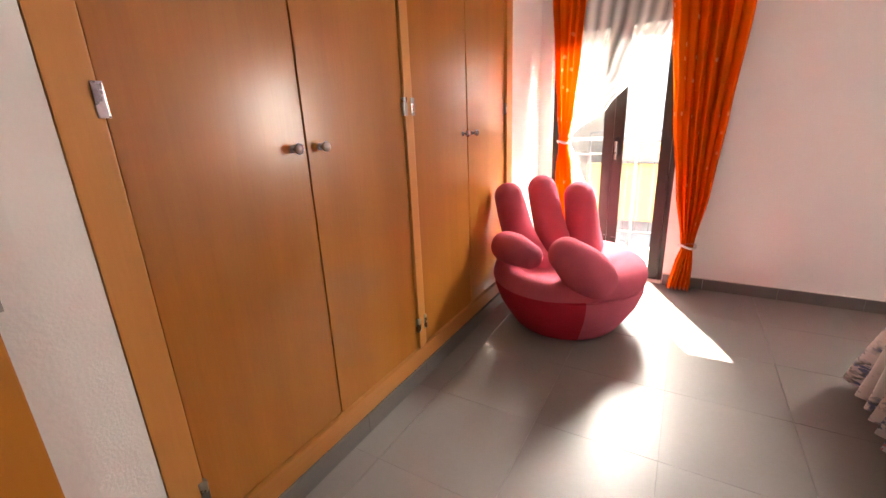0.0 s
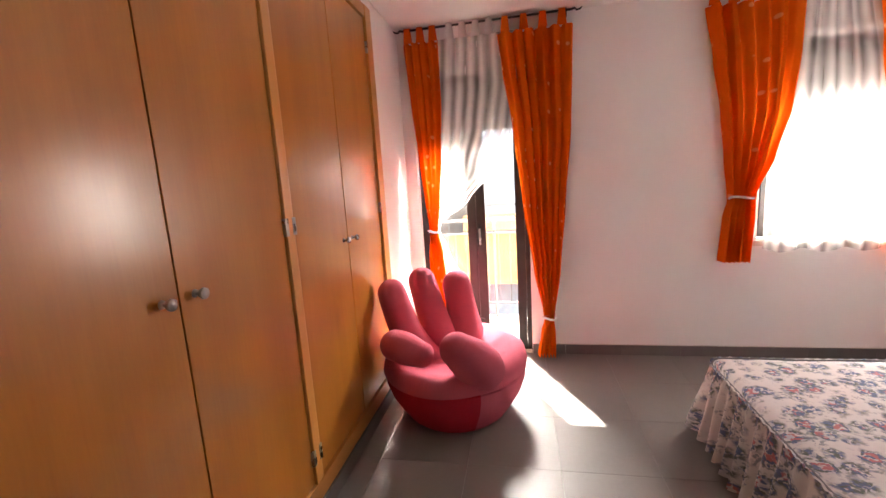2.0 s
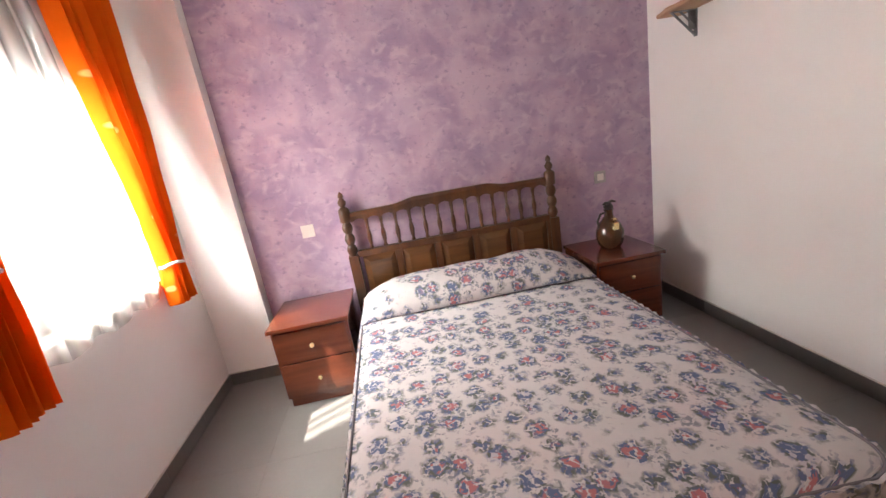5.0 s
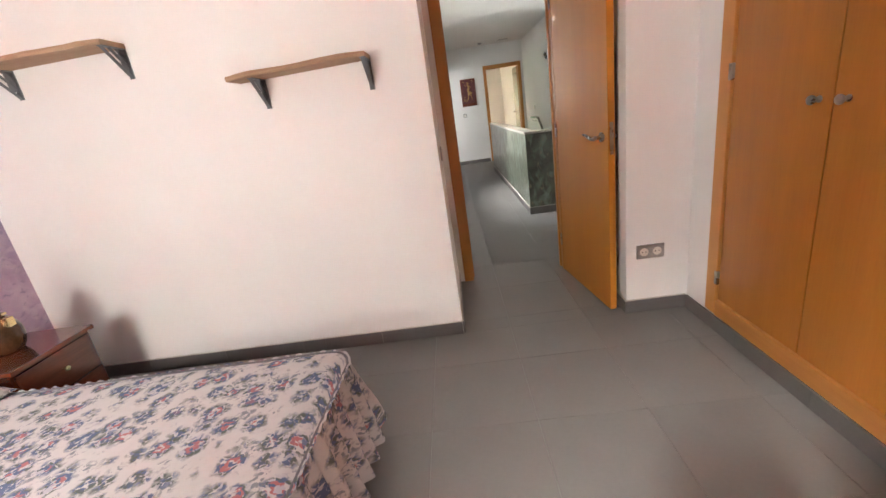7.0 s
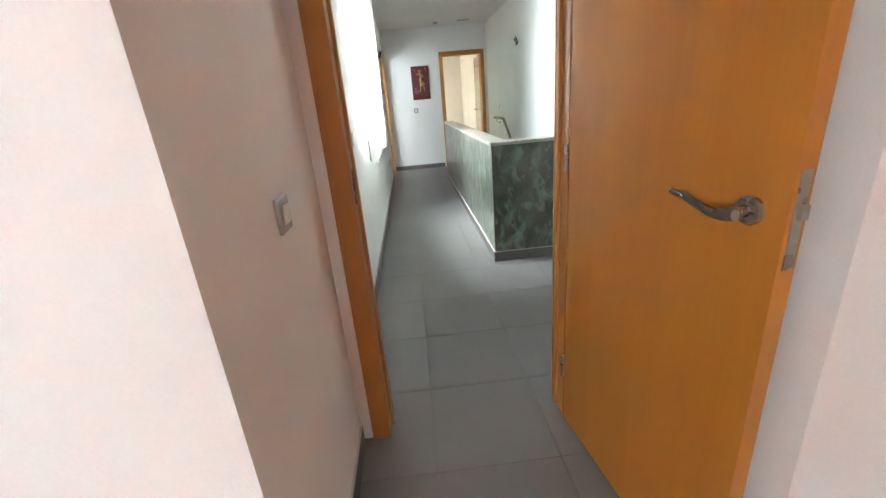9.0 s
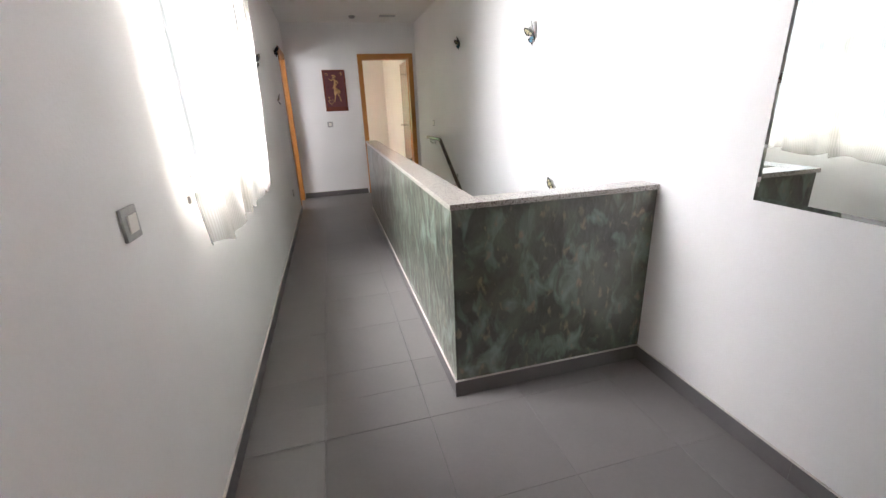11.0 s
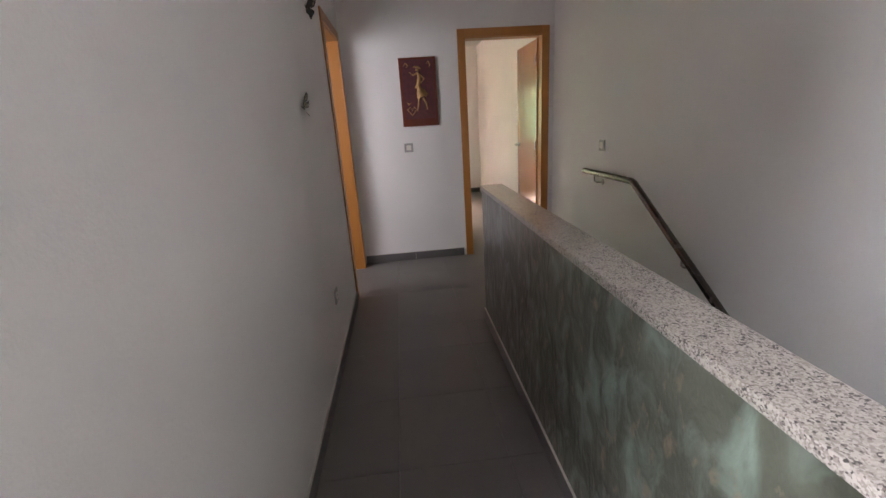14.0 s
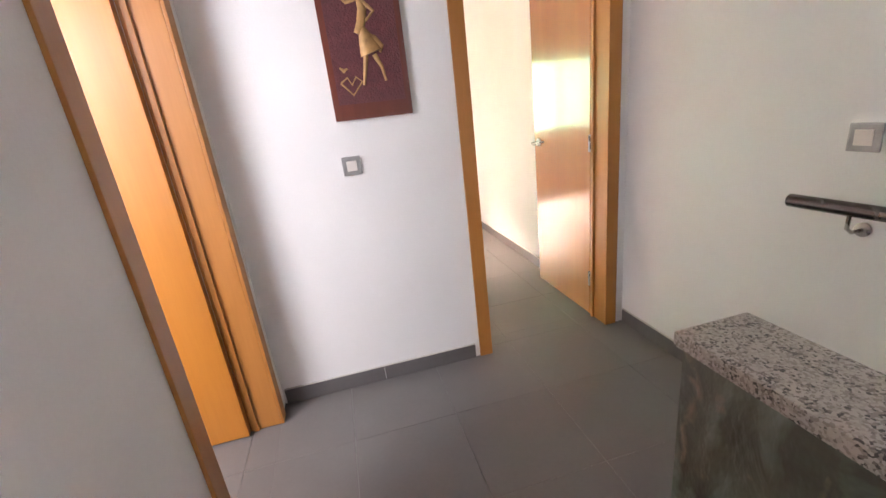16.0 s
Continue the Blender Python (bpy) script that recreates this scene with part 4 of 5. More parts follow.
# ---- bedside tables ----
def nightstand(y0, y1, label):
    root = thing("nightstand", label, "bedside table", "bedside tables")
    x0, x1 = 4.62, 5.06
    boxes("top", M_MAHOG, [((x0 - 0.02, y0 - 0.012, 0.478), (x1, y1 + 0.012, 0.50))], root, bevel=0.004)
    boxes("body", M_MAHOG, [((x0 + 0.012, y0, 0.06), (x1, y1, 0.4775))], root, bevel=0.003)
    boxes("plinth", M_MAHOG, [((x0 + 0.03, y0 + 0.01, 0.0), (x1 - 0.01, y1 - 0.01, 0.0595))], root)
    for z0, z1 in ((0.285, 0.465), (0.08, 0.275)):
        d = boxes("drawer", M_MAHOG, [((x0 - 0.004, y0 + 0.015, z0), (x0 + 0.0115, y1 - 0.015, z1))], root, bevel=0.004)
        bm = bmesh.new()
        zc = (z0 + z1) / 2
        bm_lathe(bm, [(0.006, 0), (0.006, -0.012), (0.013, -0.018), (0.012, -0.026), (0.002, -0.029)], 14, (x0 - 0.0045, (y0 + y1) / 2, zc), "x")
        part("knob", bm, M_GOLD, d, "small brass knob", smooth=True)
    return root


nightstand(3.60, 4.02, "dark mahogany bedside table beside the white pillar")
nightstand(1.73, 2.14, "dark mahogany bedside table that carries an amber jug lamp")

# jug lamp
jug = thing("jug_lamp", "brown glazed jug lamp with a dark metal cap", "table lamp", at=(4.84, 1.93, 0.50))
bm = bmesh.new()
bm_lathe(bm, [(0.055, 0), (0.062, 0.006), (0.075, 0.03), (0.086, 0.07), (0.084, 0.11), (0.068, 0.15), (0.042, 0.185), (0.028, 0.205), (0.026, 0.235), (0.032, 0.245)], 24)
part("body", bm, M_AMBER, jug, smooth=True)
bm = bmesh.new()
bm_lathe(bm, [(0.024, 0.2455), (0.03, 0.262), (0.02, 0.278), (0.012, 0.29)], 16)
bm_tube(bm, [(-0.005, 0.0, 0.282), (-0.02, 0.03, 0.290), (-0.03, 0.05, 0.286)], [0.012, 0.010, 0.005], 8)
bm_tube(bm, [(0.0, 0.0, 0.282), (0.01, -0.03, 0.292), (0.0, -0.05, 0.285)], [0.012, 0.009, 0.005], 8)
part("cap", bm, M_IRON, jug, "dark metal cap", smooth=True)
bm = bmesh.new()
bm_tube(bm, [(-0.02, 0.03, 0.235), (-0.03, 0.07, 0.23), (-0.035, 0.095, 0.19), (-0.03, 0.085, 0.14)], 0.007, 8)
part("handle", bm, M_IRON, jug, smooth=True)
bm = bmesh.new()
bm_box(bm, (-0.093, -0.012, 0.13), (-0.06, 0.022, 0.175), 0.004)
bm_box(bm, (-0.075, -0.008, 0.19), (-0.045, 0.016, 0.20), 0.002)
part("plate", bm, M_GOLD, jug, "pale gold plate")


# ---- plush chair ----
def capsule(bm, pts, radii, segs=20, cap=6, squash=None):
    pts = [Vector(p) for p in pts]
    # resample the spine smoothly
    fine_p, fine_r = [], []
    n = 9
    for i in range(len(pts) - 1):
        p0, p1, p2, p3 = pts[max(0, i - 1)], pts[i], pts[i + 1], pts[min(len(pts) - 1, i + 2)]
        for k in range(n):
            t = k / n
            fine_p.append(0.5 * ((2 * p1) + (p2 - p0) * t + (2 * p0 - 5 * p1 + 4 * p2 - p3) * t * t + (3 * p1 - p0 - 3 * p2 + p3) * t ** 3))
            fine_r.append(radii[i] + (radii[i + 1] - radii[i]) * t)
    fine_p.append(pts[-1])
    fine_r.append(radii[-1])
    ra, rb = fine_r[0], fine_r[-1]
    da, db = (fine_p[0] - fine_p[1]).normalized(), (fine_p[-1] - fine_p[-2]).normalized()
    head = [(fine_p[0] + da * ra * math.sin(math.pi / 2 * k / cap), max(0.002, ra * math.cos(math.pi / 2 * k / cap))) for k in range(cap, 0, -1)]
    tail = [(fine_p[-1] + db * rb * math.sin(math.pi / 2 * k / cap), max(0.002, rb * math.cos(math.pi / 2 * k / cap))) for k in range(1, cap + 1)]
    allp = head + list(zip(fine_p, fine_r)) + tail
    bm_tube(bm, [p for p, _ in allp], [q for _, q in allp], segs)


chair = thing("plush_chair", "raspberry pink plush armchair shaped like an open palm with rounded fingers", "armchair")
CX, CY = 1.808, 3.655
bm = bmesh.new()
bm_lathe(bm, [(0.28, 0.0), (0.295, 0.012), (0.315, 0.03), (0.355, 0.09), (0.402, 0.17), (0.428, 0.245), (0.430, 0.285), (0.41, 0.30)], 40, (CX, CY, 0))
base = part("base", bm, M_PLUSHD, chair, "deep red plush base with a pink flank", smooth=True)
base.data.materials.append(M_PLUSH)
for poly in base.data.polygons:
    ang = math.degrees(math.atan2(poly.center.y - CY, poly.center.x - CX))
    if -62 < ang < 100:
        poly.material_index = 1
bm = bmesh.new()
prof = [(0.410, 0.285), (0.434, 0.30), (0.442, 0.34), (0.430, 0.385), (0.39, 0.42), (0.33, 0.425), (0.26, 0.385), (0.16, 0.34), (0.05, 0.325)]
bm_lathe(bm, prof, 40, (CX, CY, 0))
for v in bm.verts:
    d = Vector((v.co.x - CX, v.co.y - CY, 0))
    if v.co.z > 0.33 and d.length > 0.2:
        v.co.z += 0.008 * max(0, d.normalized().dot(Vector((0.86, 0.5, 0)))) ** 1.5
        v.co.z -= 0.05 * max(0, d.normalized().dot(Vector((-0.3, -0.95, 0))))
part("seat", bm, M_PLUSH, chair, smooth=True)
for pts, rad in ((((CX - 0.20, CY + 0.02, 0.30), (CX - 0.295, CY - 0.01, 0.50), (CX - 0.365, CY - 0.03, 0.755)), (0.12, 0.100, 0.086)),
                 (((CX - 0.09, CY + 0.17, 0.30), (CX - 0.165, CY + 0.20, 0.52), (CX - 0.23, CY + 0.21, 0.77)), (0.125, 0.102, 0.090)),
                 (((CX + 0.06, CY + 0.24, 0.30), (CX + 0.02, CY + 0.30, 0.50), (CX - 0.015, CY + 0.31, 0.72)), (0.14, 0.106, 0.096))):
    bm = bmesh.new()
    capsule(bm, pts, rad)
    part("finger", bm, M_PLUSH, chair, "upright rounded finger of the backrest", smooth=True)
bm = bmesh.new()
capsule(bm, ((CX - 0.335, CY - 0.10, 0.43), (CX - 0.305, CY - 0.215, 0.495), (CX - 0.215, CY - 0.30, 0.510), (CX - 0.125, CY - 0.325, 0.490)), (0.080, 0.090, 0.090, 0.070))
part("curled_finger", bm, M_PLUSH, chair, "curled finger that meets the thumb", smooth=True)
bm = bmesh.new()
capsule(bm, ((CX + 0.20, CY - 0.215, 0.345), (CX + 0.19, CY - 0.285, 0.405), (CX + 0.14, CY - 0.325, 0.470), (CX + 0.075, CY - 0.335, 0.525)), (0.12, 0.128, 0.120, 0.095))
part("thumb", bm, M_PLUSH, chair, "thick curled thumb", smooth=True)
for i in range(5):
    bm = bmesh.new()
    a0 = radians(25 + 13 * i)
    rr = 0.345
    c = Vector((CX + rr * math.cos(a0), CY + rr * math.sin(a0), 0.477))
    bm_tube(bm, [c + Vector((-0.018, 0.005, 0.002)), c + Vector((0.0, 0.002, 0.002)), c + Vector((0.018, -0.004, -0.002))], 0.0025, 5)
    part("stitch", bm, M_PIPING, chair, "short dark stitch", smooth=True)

# ---- curtains ----


def curtain(root, name, mat, rows, y, folds, amp, solid=0.0, label="", nu=90, nv=60, axis="x", phase=0.0, jitter=0.3, bottom_wave=0.0):
    """rows: z, first edge, last edge, from the top down, along the axis; the cloth bunches where they draw together."""
    zs = [r[0] for r in rows]
    wid = max(abs(r[2] - r[1]) for r in rows)

    def at(u, v):
        z = zs[0] + (zs[-1] - zs[0]) * v
        for (z0, a0, b0), (z1, a1, b1) in zip(rows, rows[1:]):
            if z0 >= z >= z1 - 1e-6:
                t = (z0 - z) / max(1e-6, z0 - z1)
                t = t * t * (3 - 2 * t) * 0.5 + t * 0.5
                a, b = a0 + (a1 - a0) * t, b0 + (b1 - b0) * t
                break
        w = abs(b - a)
        k = 1.0 + 0.5 * (1 - w / wid)
        ph = 2 * math.pi * folds * u + phase + jitter * 3 * noise.noise((u * 3.3 + phase, v * 1.6, 0.5))
        off = amp * k * math.sin(ph) + amp * 0.3 * math.sin(2.3 * ph + 4 * v) + 0.006 * noise.noise((u * 9, v * 5, phase))
        p = a + (b - a) * u + 0.25 * amp * math.cos(ph) * (w / wid)
        z += bottom_wave * v ** 6 * math.sin(ph * 0.5 + 1.0)
        return (p, y + off, z) if axis == "x" else (y + off, p, z)
    bm = bmesh.new()
    bm_grid(bm, at, nu, nv, lambda u, v: (u * wid * 1.4, v * abs(zs[0] - zs[-1])))
    return part(name, bm, mat, root, label, smooth=True, solid=solid)


def tabs(root, x0, x1, n, z, mat):
    for i in range(n):
        x = x0 + (x1 - x0) * (i + 0.5) / n
        bm = bmesh.new()
        w = 0.022

        def loop(u, v):
            a = -0.35 * math.pi + 1.7 * math.pi * v
            fall = 0.0
            if v < 0.2:
                fall = (0.2 - v) / 0.2
            if v > 0.8:
                fall = (v - 0.8) / 0.2
            return (x + w * (2 * u - 1) * (1 + 0.5 * fall), 4.42 + 0.016 * math.cos(a) * (1 - 0.5 * fall), z + 0.016 * math.sin(a) - 0.075 * fall)
        bm_grid(bm, loop, 2, 20, lambda u, v: (u * 0.04, v * 0.1))
        part("tab", bm, mat, root, smooth=True)


def band(root, x, z, w, d=0.05):
    bm = bmesh.new()
    ring = [(x + w * math.cos(a), 4.40 + d * math.sin(a), z + 0.008 * math.sin(a * 2)) for a in (2 * math.pi * k / 24 for k in range(25))]
    bm_tube(bm, ring, 0.008, 6)
    part("tie_band", bm, M_BAND, root, "white tie band", smooth=True)


RODZ = 2.515


def rod(x0, x1, b0, b1, label):
    root = thing("curtain_rod", label, "curtain rod", "curtain rods")
    bm = bmesh.new()
    bm_tube(bm, [(x0 + 0.05, 4.42, RODZ), (x1 - 0.05, 4.42, RODZ)], 0.008, 10)
    part("pole", bm, M_IRON, root, smooth=True)
    for x, s in ((x0 + 0.05, -1), (x1 - 0.05, 1)):
        bm = bmesh.new()
        bm_tube(bm, [(x, 4.42, RODZ), (x + s * 0.02, 4.42, RODZ + 0.006), (x + s * 0.035, 4.42, RODZ - 0.008), (x + s * 0.055, 4.42, RODZ - 0.004), (x + s * 0.07, 4.42, RODZ + 0.01)], [0.009, 0.008, 0.007, 0.006, 0.003], 8)
        part("finial", bm, M_IRON, root, "wavy iron finial", smooth=True)
    for x in (b0, b1):
        bm = bmesh.new()
        bm_box(bm, (x - 0.012, 4.49, RODZ - 0.02), (x + 0.012, 4.4995, RODZ + 0.035), 0.002)
        bm_tube(bm, [(x, 4.494, RODZ + 0.015), (x, 4.45, RODZ + 0.014), (x, 4.424, RODZ + 0.016), (x, 4.41, RODZ + 0.002)], 0.005, 8)
        part("bracket", bm, M_IRON, root, smooth=True)
    return root


rod(1.37, 2.665, 1.435, 2.58, "black iron curtain rod above the balcony door")
rod(3.40, 5.02, 3.517, 4.846, "black iron curtain rod above the window")

c = thing("orange_curtain", "long orange dotted curtain tied low beside the balcony door", "curtain", "orange curtains")
curtain(c, "cloth", M_ORANGE, [(2.42, 2.10, 2.615), (2.2, 2.125, 2.61), (1.75, 2.19, 2.60), (1.2, 2.25, 2.558), (0.7, 2.32, 2.52), (0.36, 2.385, 2.47), (0.31, 2.395, 2.465), (0.2, 2.365, 2.475), (0.02, 2.335, 2.475)], 4.41, 6, 0.033, phase=0.4)
tabs(c, 2.10, 2.615, 4, RODZ, M_ORANGE)
band(c, 2.43, 0.335, 0.05)
c = thing("orange_curtain", "long orange dotted curtain tied back beside the wardrobe wall", "curtain", "orange curtains")
curtain(c, "cloth", M_ORANGE, [(2.42, 1.41, 1.69), (2.0, 1.44, 1.69), (1.6, 1.475, 1.665), (1.25, 1.51, 1.63), (1.06, 1.535, 1.60), (1.0, 1.535, 1.60), (0.85, 1.515, 1.63), (0.45, 1.52, 1.67), (0.05, 1.53, 1.70)], 4.41, 4.5, 0.028, phase=1.3)
tabs(c, 1.41, 1.69, 3, RODZ, M_ORANGE)
band(c, 1.567, 1.035, 0.042)
c = thing("orange_curtain", "short orange dotted curtain tied back beside the pillar", "curtain", "orange curtains")
curtain(c, "cloth", M_ORANGE, [(2.42, 4.415, 4.90), (2.1, 4.46, 4.885), (1.7, 4.525, 4.85), (1.3, 4.59, 4.79), (1.0, 4.63, 4.74), (0.93, 4.635, 4.735), (0.85, 4.615, 4.745), (0.74, 4.61, 4.75)], 4.41, 5.5, 0.031, phase=2.0)
tabs(c, 4.415, 4.90, 4, RODZ, M_ORANGE)
band(c, 4.685, 0.945, 0.062)
c = thing("orange_curtain", "short orange dotted curtain tied back at the bedroom window", "curtain", "orange curtains")
curtain(c, "cloth", M_ORANGE, [(2.42, 3.44, 4.01), (2.1, 3.50, 4.005), (1.75, 3.56, 3.97), (1.45, 3.60, 3.89), (1.21, 3.635, 3.785), (1.16, 3.64, 3.78), (1.05, 3.615, 3.785), (0.74, 3.595, 3.775)], 4.41, 6, 0.033, phase=0.9)
tabs(c, 3.44, 4.01, 5, RODZ, M_ORANGE)
band(c, 3.71, 1.185, 0.075)
c = thing("voile_curtain", "white striped voile gathered to the tie band at the balcony door", "sheer curtain", "voile curtains")
curtain(c, "cloth", M_SHEER, [(2.44, 1.67, 2.24), (2.1, 1.645, 2.25), (1.8, 1.62, 2.20), (1.5, 1.60, 2.06), (1.25, 1.575, 1.84), (1.09, 1.56, 1.62), (1.03, 1.56, 1.60), (0.9, 1.565, 1.66), (0.6, 1.58, 1.78), (0.06, 1.58, 1.86)], 4.455, 6, 0.008, phase=0.2)
tabs(c, 1.72, 2.1, 4, RODZ, M_SHEER)
c = thing("voile_curtain", "white striped voile hanging over the window", "sheer curtain", "voile curtains")
curtain(c, "cloth", M_SHEER, [(2.44, 3.96, 4.47), (1.9, 3.90, 4.60), (1.3, 3.88, 4.68), (0.80, 3.88, 4.62)], 4.455, 6, 0.008, phase=1.2, bottom_wave=0.015)
tabs(c, 4.0, 4.42, 4, RODZ, M_SHEER)

# hall curtain of two panels
hr = thing("curtain_rod", "white curtain rod above the hall window", "curtain rod")
bm = bmesh.new()
bm_tube(bm, [(2.63, -2.86, 2.36), (2.63, -0.70, 2.36)], 0.011, 10)
part("pole", bm, M_IVORY, hr, smooth=True)
for y in (-2.80, -0.75):
    bm = bmesh.new()
    bm_tube(bm, [(2.724, y, 2.36), (2.63, y, 2.36)], 0.008, 8)
    part("bracket", bm, M_IVORY, hr, smooth=True)
c = thing("voile_curtain", "cream ribbed voile hanging loosely over the hall window", "sheer curtain", "hall curtains")
curtain(c, "cloth", M_CREAM, [(2.36, -0.94, -1.78), (1.5, -0.945, -1.72), (1.05, -0.98, -1.66), (0.875, -1.05, -1.62)], 2.64, 2.6, 0.018, axis="y", phase=0.3, bottom_wave=0.02, jitter=0.5)
c = thing("voile_curtain", "cream ribbed voile bunched at the far end of the hall window", "sheer curtain", "hall curtains")
curtain(c, "cloth", M_CREAM, [(2.36, -1.62, -2.80), (1.9, -1.62, -2.70), (1.5, -1.62, -2.60), (1.15, -1.61, -2.50), (0.90, -1.60, -2.40)], 2.63, 4.0, 0.024, axis="y", phase=1.7, bottom_wave=0.02, jitter=0.6)


# ---- shelves ----
def shelf(x0, x1, z, label, seed):
    root = thing("wall_shelf", label, "shelf", "plank shelves")
    bm = bmesh.new()
    n = 24
    prev = None
    for i in range(n + 1):
        x = x0 + (x1 - x0) * i / n
        taper = min(1.0, 0.86 + 0.14 * i / 3) * min(1.0, 0.80 + 0.2 * (n - i) / 4)
        d = 0.188 * taper + 0.014 * noise.noise((x * 9, seed, 0)) + 0.005 * noise.noise((x * 31, seed, 0))
        dz = 0.004 * noise.noise((x * 5, seed, 3))
        zb = z - 0.018 * (x - x0) / (x1 - x0)
        ring = [bm.verts.new(p) for p in ((x, SY + 0.001, zb), (x, SY + d - 0.006, zb + dz), (x, SY + d, zb + 0.011), (x, SY + d - 0.005, zb + 0.021 + dz), (x, SY + 0.001, zb + 0.021))]
        if prev:
            for k in range(5):
                bm.faces.new((prev[k], prev[(k + 1) % 5], ring[(k + 1) % 5], ring[k]))
        else:
            bm.faces.new(ring)
        prev = ring
    bm.faces.new(prev[::-1])
    part("plank", bm, M_RAW, root)
    for x in (x0 + 0.015, x1 - 0.115):
        zt = z - 0.018 * (x - x0) / (x1 - x0) - 0.001
        h, d = 0.138, 0.150
        bm = bmesh.new()
        bm_box(bm, (x - 0.013, SY + 0.0005, zt - h), (x + 0.013, SY + 0.004, zt), 0.001)
        bm_box(bm, (x - 0.013, SY + 0.0042, zt - 0.004), (x + 0.013, SY + d, zt), 0.001)
        slope = math.atan2(h - 0.006, d - 0.008)
        for off, t in ((0.0, 0.0055), (0.34, 0.003), (0.62, 0.003)):
            a, b = d * (1 - off) - 0.004, h * (1 - off) - 0.003
            strut = [(SY + 0.004, zt - b), (SY + a, zt - 0.004)]
            nx, nz = math.sin(slope) * t, math.cos(slope) * t
            q = [(strut[0][0], strut[0][1]), (strut[1][0], strut[1][1]), (strut[1][0] - nx * 1.6, strut[1][1]), (strut[0][0], strut[0][1] + nz * 1.6)]
            lo = [bm.verts.new((x - 0.008, yy, zz)) for yy, zz in q]
            hi = [bm.verts.new((x + 0.008, yy, zz)) for yy, zz in q]
            bm.faces.new(lo)
            bm.faces.new(hi[::-1])
            for k in range(4):
                bm.faces.new((lo[k], lo[(k + 1) % 4], hi[(k + 1) % 4], hi[k]))
        bm_box(bm, (x - 0.002, SY + 0.004, zt - h * 0.72), (x + 0.002, SY + d * 0.30, zt - 0.004), 0.0)
        part("bracket", bm, M_BRACKET, root, "grey pressed metal bracket")
    return root


shelf(4.13, 4.86, 1.800, "raw pine plank shelf on grey metal brackets near the violet wall", 1.0)
shelf(2.945, 3.615, 1.580, "raw pine plank shelf on grey metal brackets near the door", 5.0)


# ---- switches and sockets ----
def plate(kind, label, m, double=False, frame_mat=None):
    """In its own space the wall is the plane z 0 and z points into the room."""
    root = thing(kind, label, "socket" if "socket" in kind else "light switch", "switches and sockets")
    root.matrix_basis = m
    w = 0.077 if double else 0.041
    bm = bmesh.new()
    bm_box(bm, (-w, -0.041, 0.0005), (w, 0.041, 0.010), 0.005)
    part("plate", bm, frame_mat or M_SILVER, root)
    for cx in ((-0.036, 0.036) if double else (0.0,)):
        if "socket" in kind:
            bm = bmesh.new()
            bm_lathe(bm, [(0.024, 0.0102), (0.024, 0.013), (0.020, 0.0135), (0.019, 0.011), (0.001, 0.011)], 24, (cx, 0, 0))
            face = part("insert", bm, M_IVORY, root, smooth=True)
            bm = bmesh.new()
            for dx in (-0.0095, 0.0095):
                bm_lathe(bm, [(0.0032, 0.0111), (0.0032, 0.0125)], 10, (cx + dx, 0, 0))
            part("hole", bm, M_BLACK, face)
        else:
            bm = bmesh.new()
            bm_box(bm, (cx - 0.0225, -0.0225, 0.0102), (cx + 0.0225, 0.0225, 0.0135), 0.002)
            for v in bm.verts:
                if v.co.z > 0.012 and v.co.y > 0:
                    v.co.z += 0.002
            part("rocker", bm, M_IVORY, root)
    return root


ON_YP = lambda x, y, z: pose(x, y, z, 90, 0, 180)     # on a wall that faces +y
ON_XM = lambda x, y, z: pose(x, y, z, 90, 0, -90)     # faces -x
ON_XP = lambda x, y, z: pose(x, y, z, 90, 0, 90)      # faces +x
plate("double_socket", "silver framed double socket beside the wardrobe", ON_YP(1.569, SY, 0.378), True)
plate("light_switch", "silver framed light switch beside the bedroom door", ON_XM(2.68, 1.01, 1.043))
plate("light_switch", "ivory light switch above the bedside table by the pillar", ON_XM(VX, 3.80, 0.90), frame_mat=M_IVORY)
plate("light_switch", "silver framed light switch above the bedside table with the lamp", ON_XM(VX, 1.80, 0.90))
plate("light_switch", "silver framed light switch by the hall window", ON_XM(HL, -0.68, 1.078))
plate("light_switch", "silver framed light switch below the relief picture", ON_YP(2.19, HE, 1.12))
plate("light_switch", "silver framed light switch above the handrail", ON_XP(HR, -5.44, 1.10))
plate("wall_socket", "silver framed socket low on the hall wall", ON_XM(HL, -4.69, 0.417))

# ---- handrail ----
rail = thing("handrail", "brushed steel handrail that follows the stairs down the hall wall", "handrail")
RX = HR + 0.07
bm = bmesh.new()
drop = 0.60
bm_tube(bm, [(RX, -5.57, 0.905), (RX, -4.90, 0.912)], 0.021, 16)
bm_tube(bm, [(RX, -4.897, 0.912), (RX, -4.865, 0.905), (RX, -1.6, 0.905 - drop * 3.265)], 0.021, 16)
part("tube", bm, M_TUBE, rail, smooth=True)
for y in (-5.40, -4.35, -3.0, -1.9):
    z = 0.908 if y < -4.9 else 0.905 - drop * (y + 4.865)
    bm = bmesh.new()
    bm_tube(bm, [(RX, y, z - 0.015), (RX, y, z - 0.06), (RX - 0.02, y, z - 0.075), (HR + 0.004, y, z - 0.075)], 0.006, 8)
    bm_lathe(bm, [(0.022, 0.0005), (0.022, 0.006), (0.014, 0.010)], 16, (HR, y, z - 0.075), "x")
    part("bracket", bm, M_STEEL, rail, smooth=True)

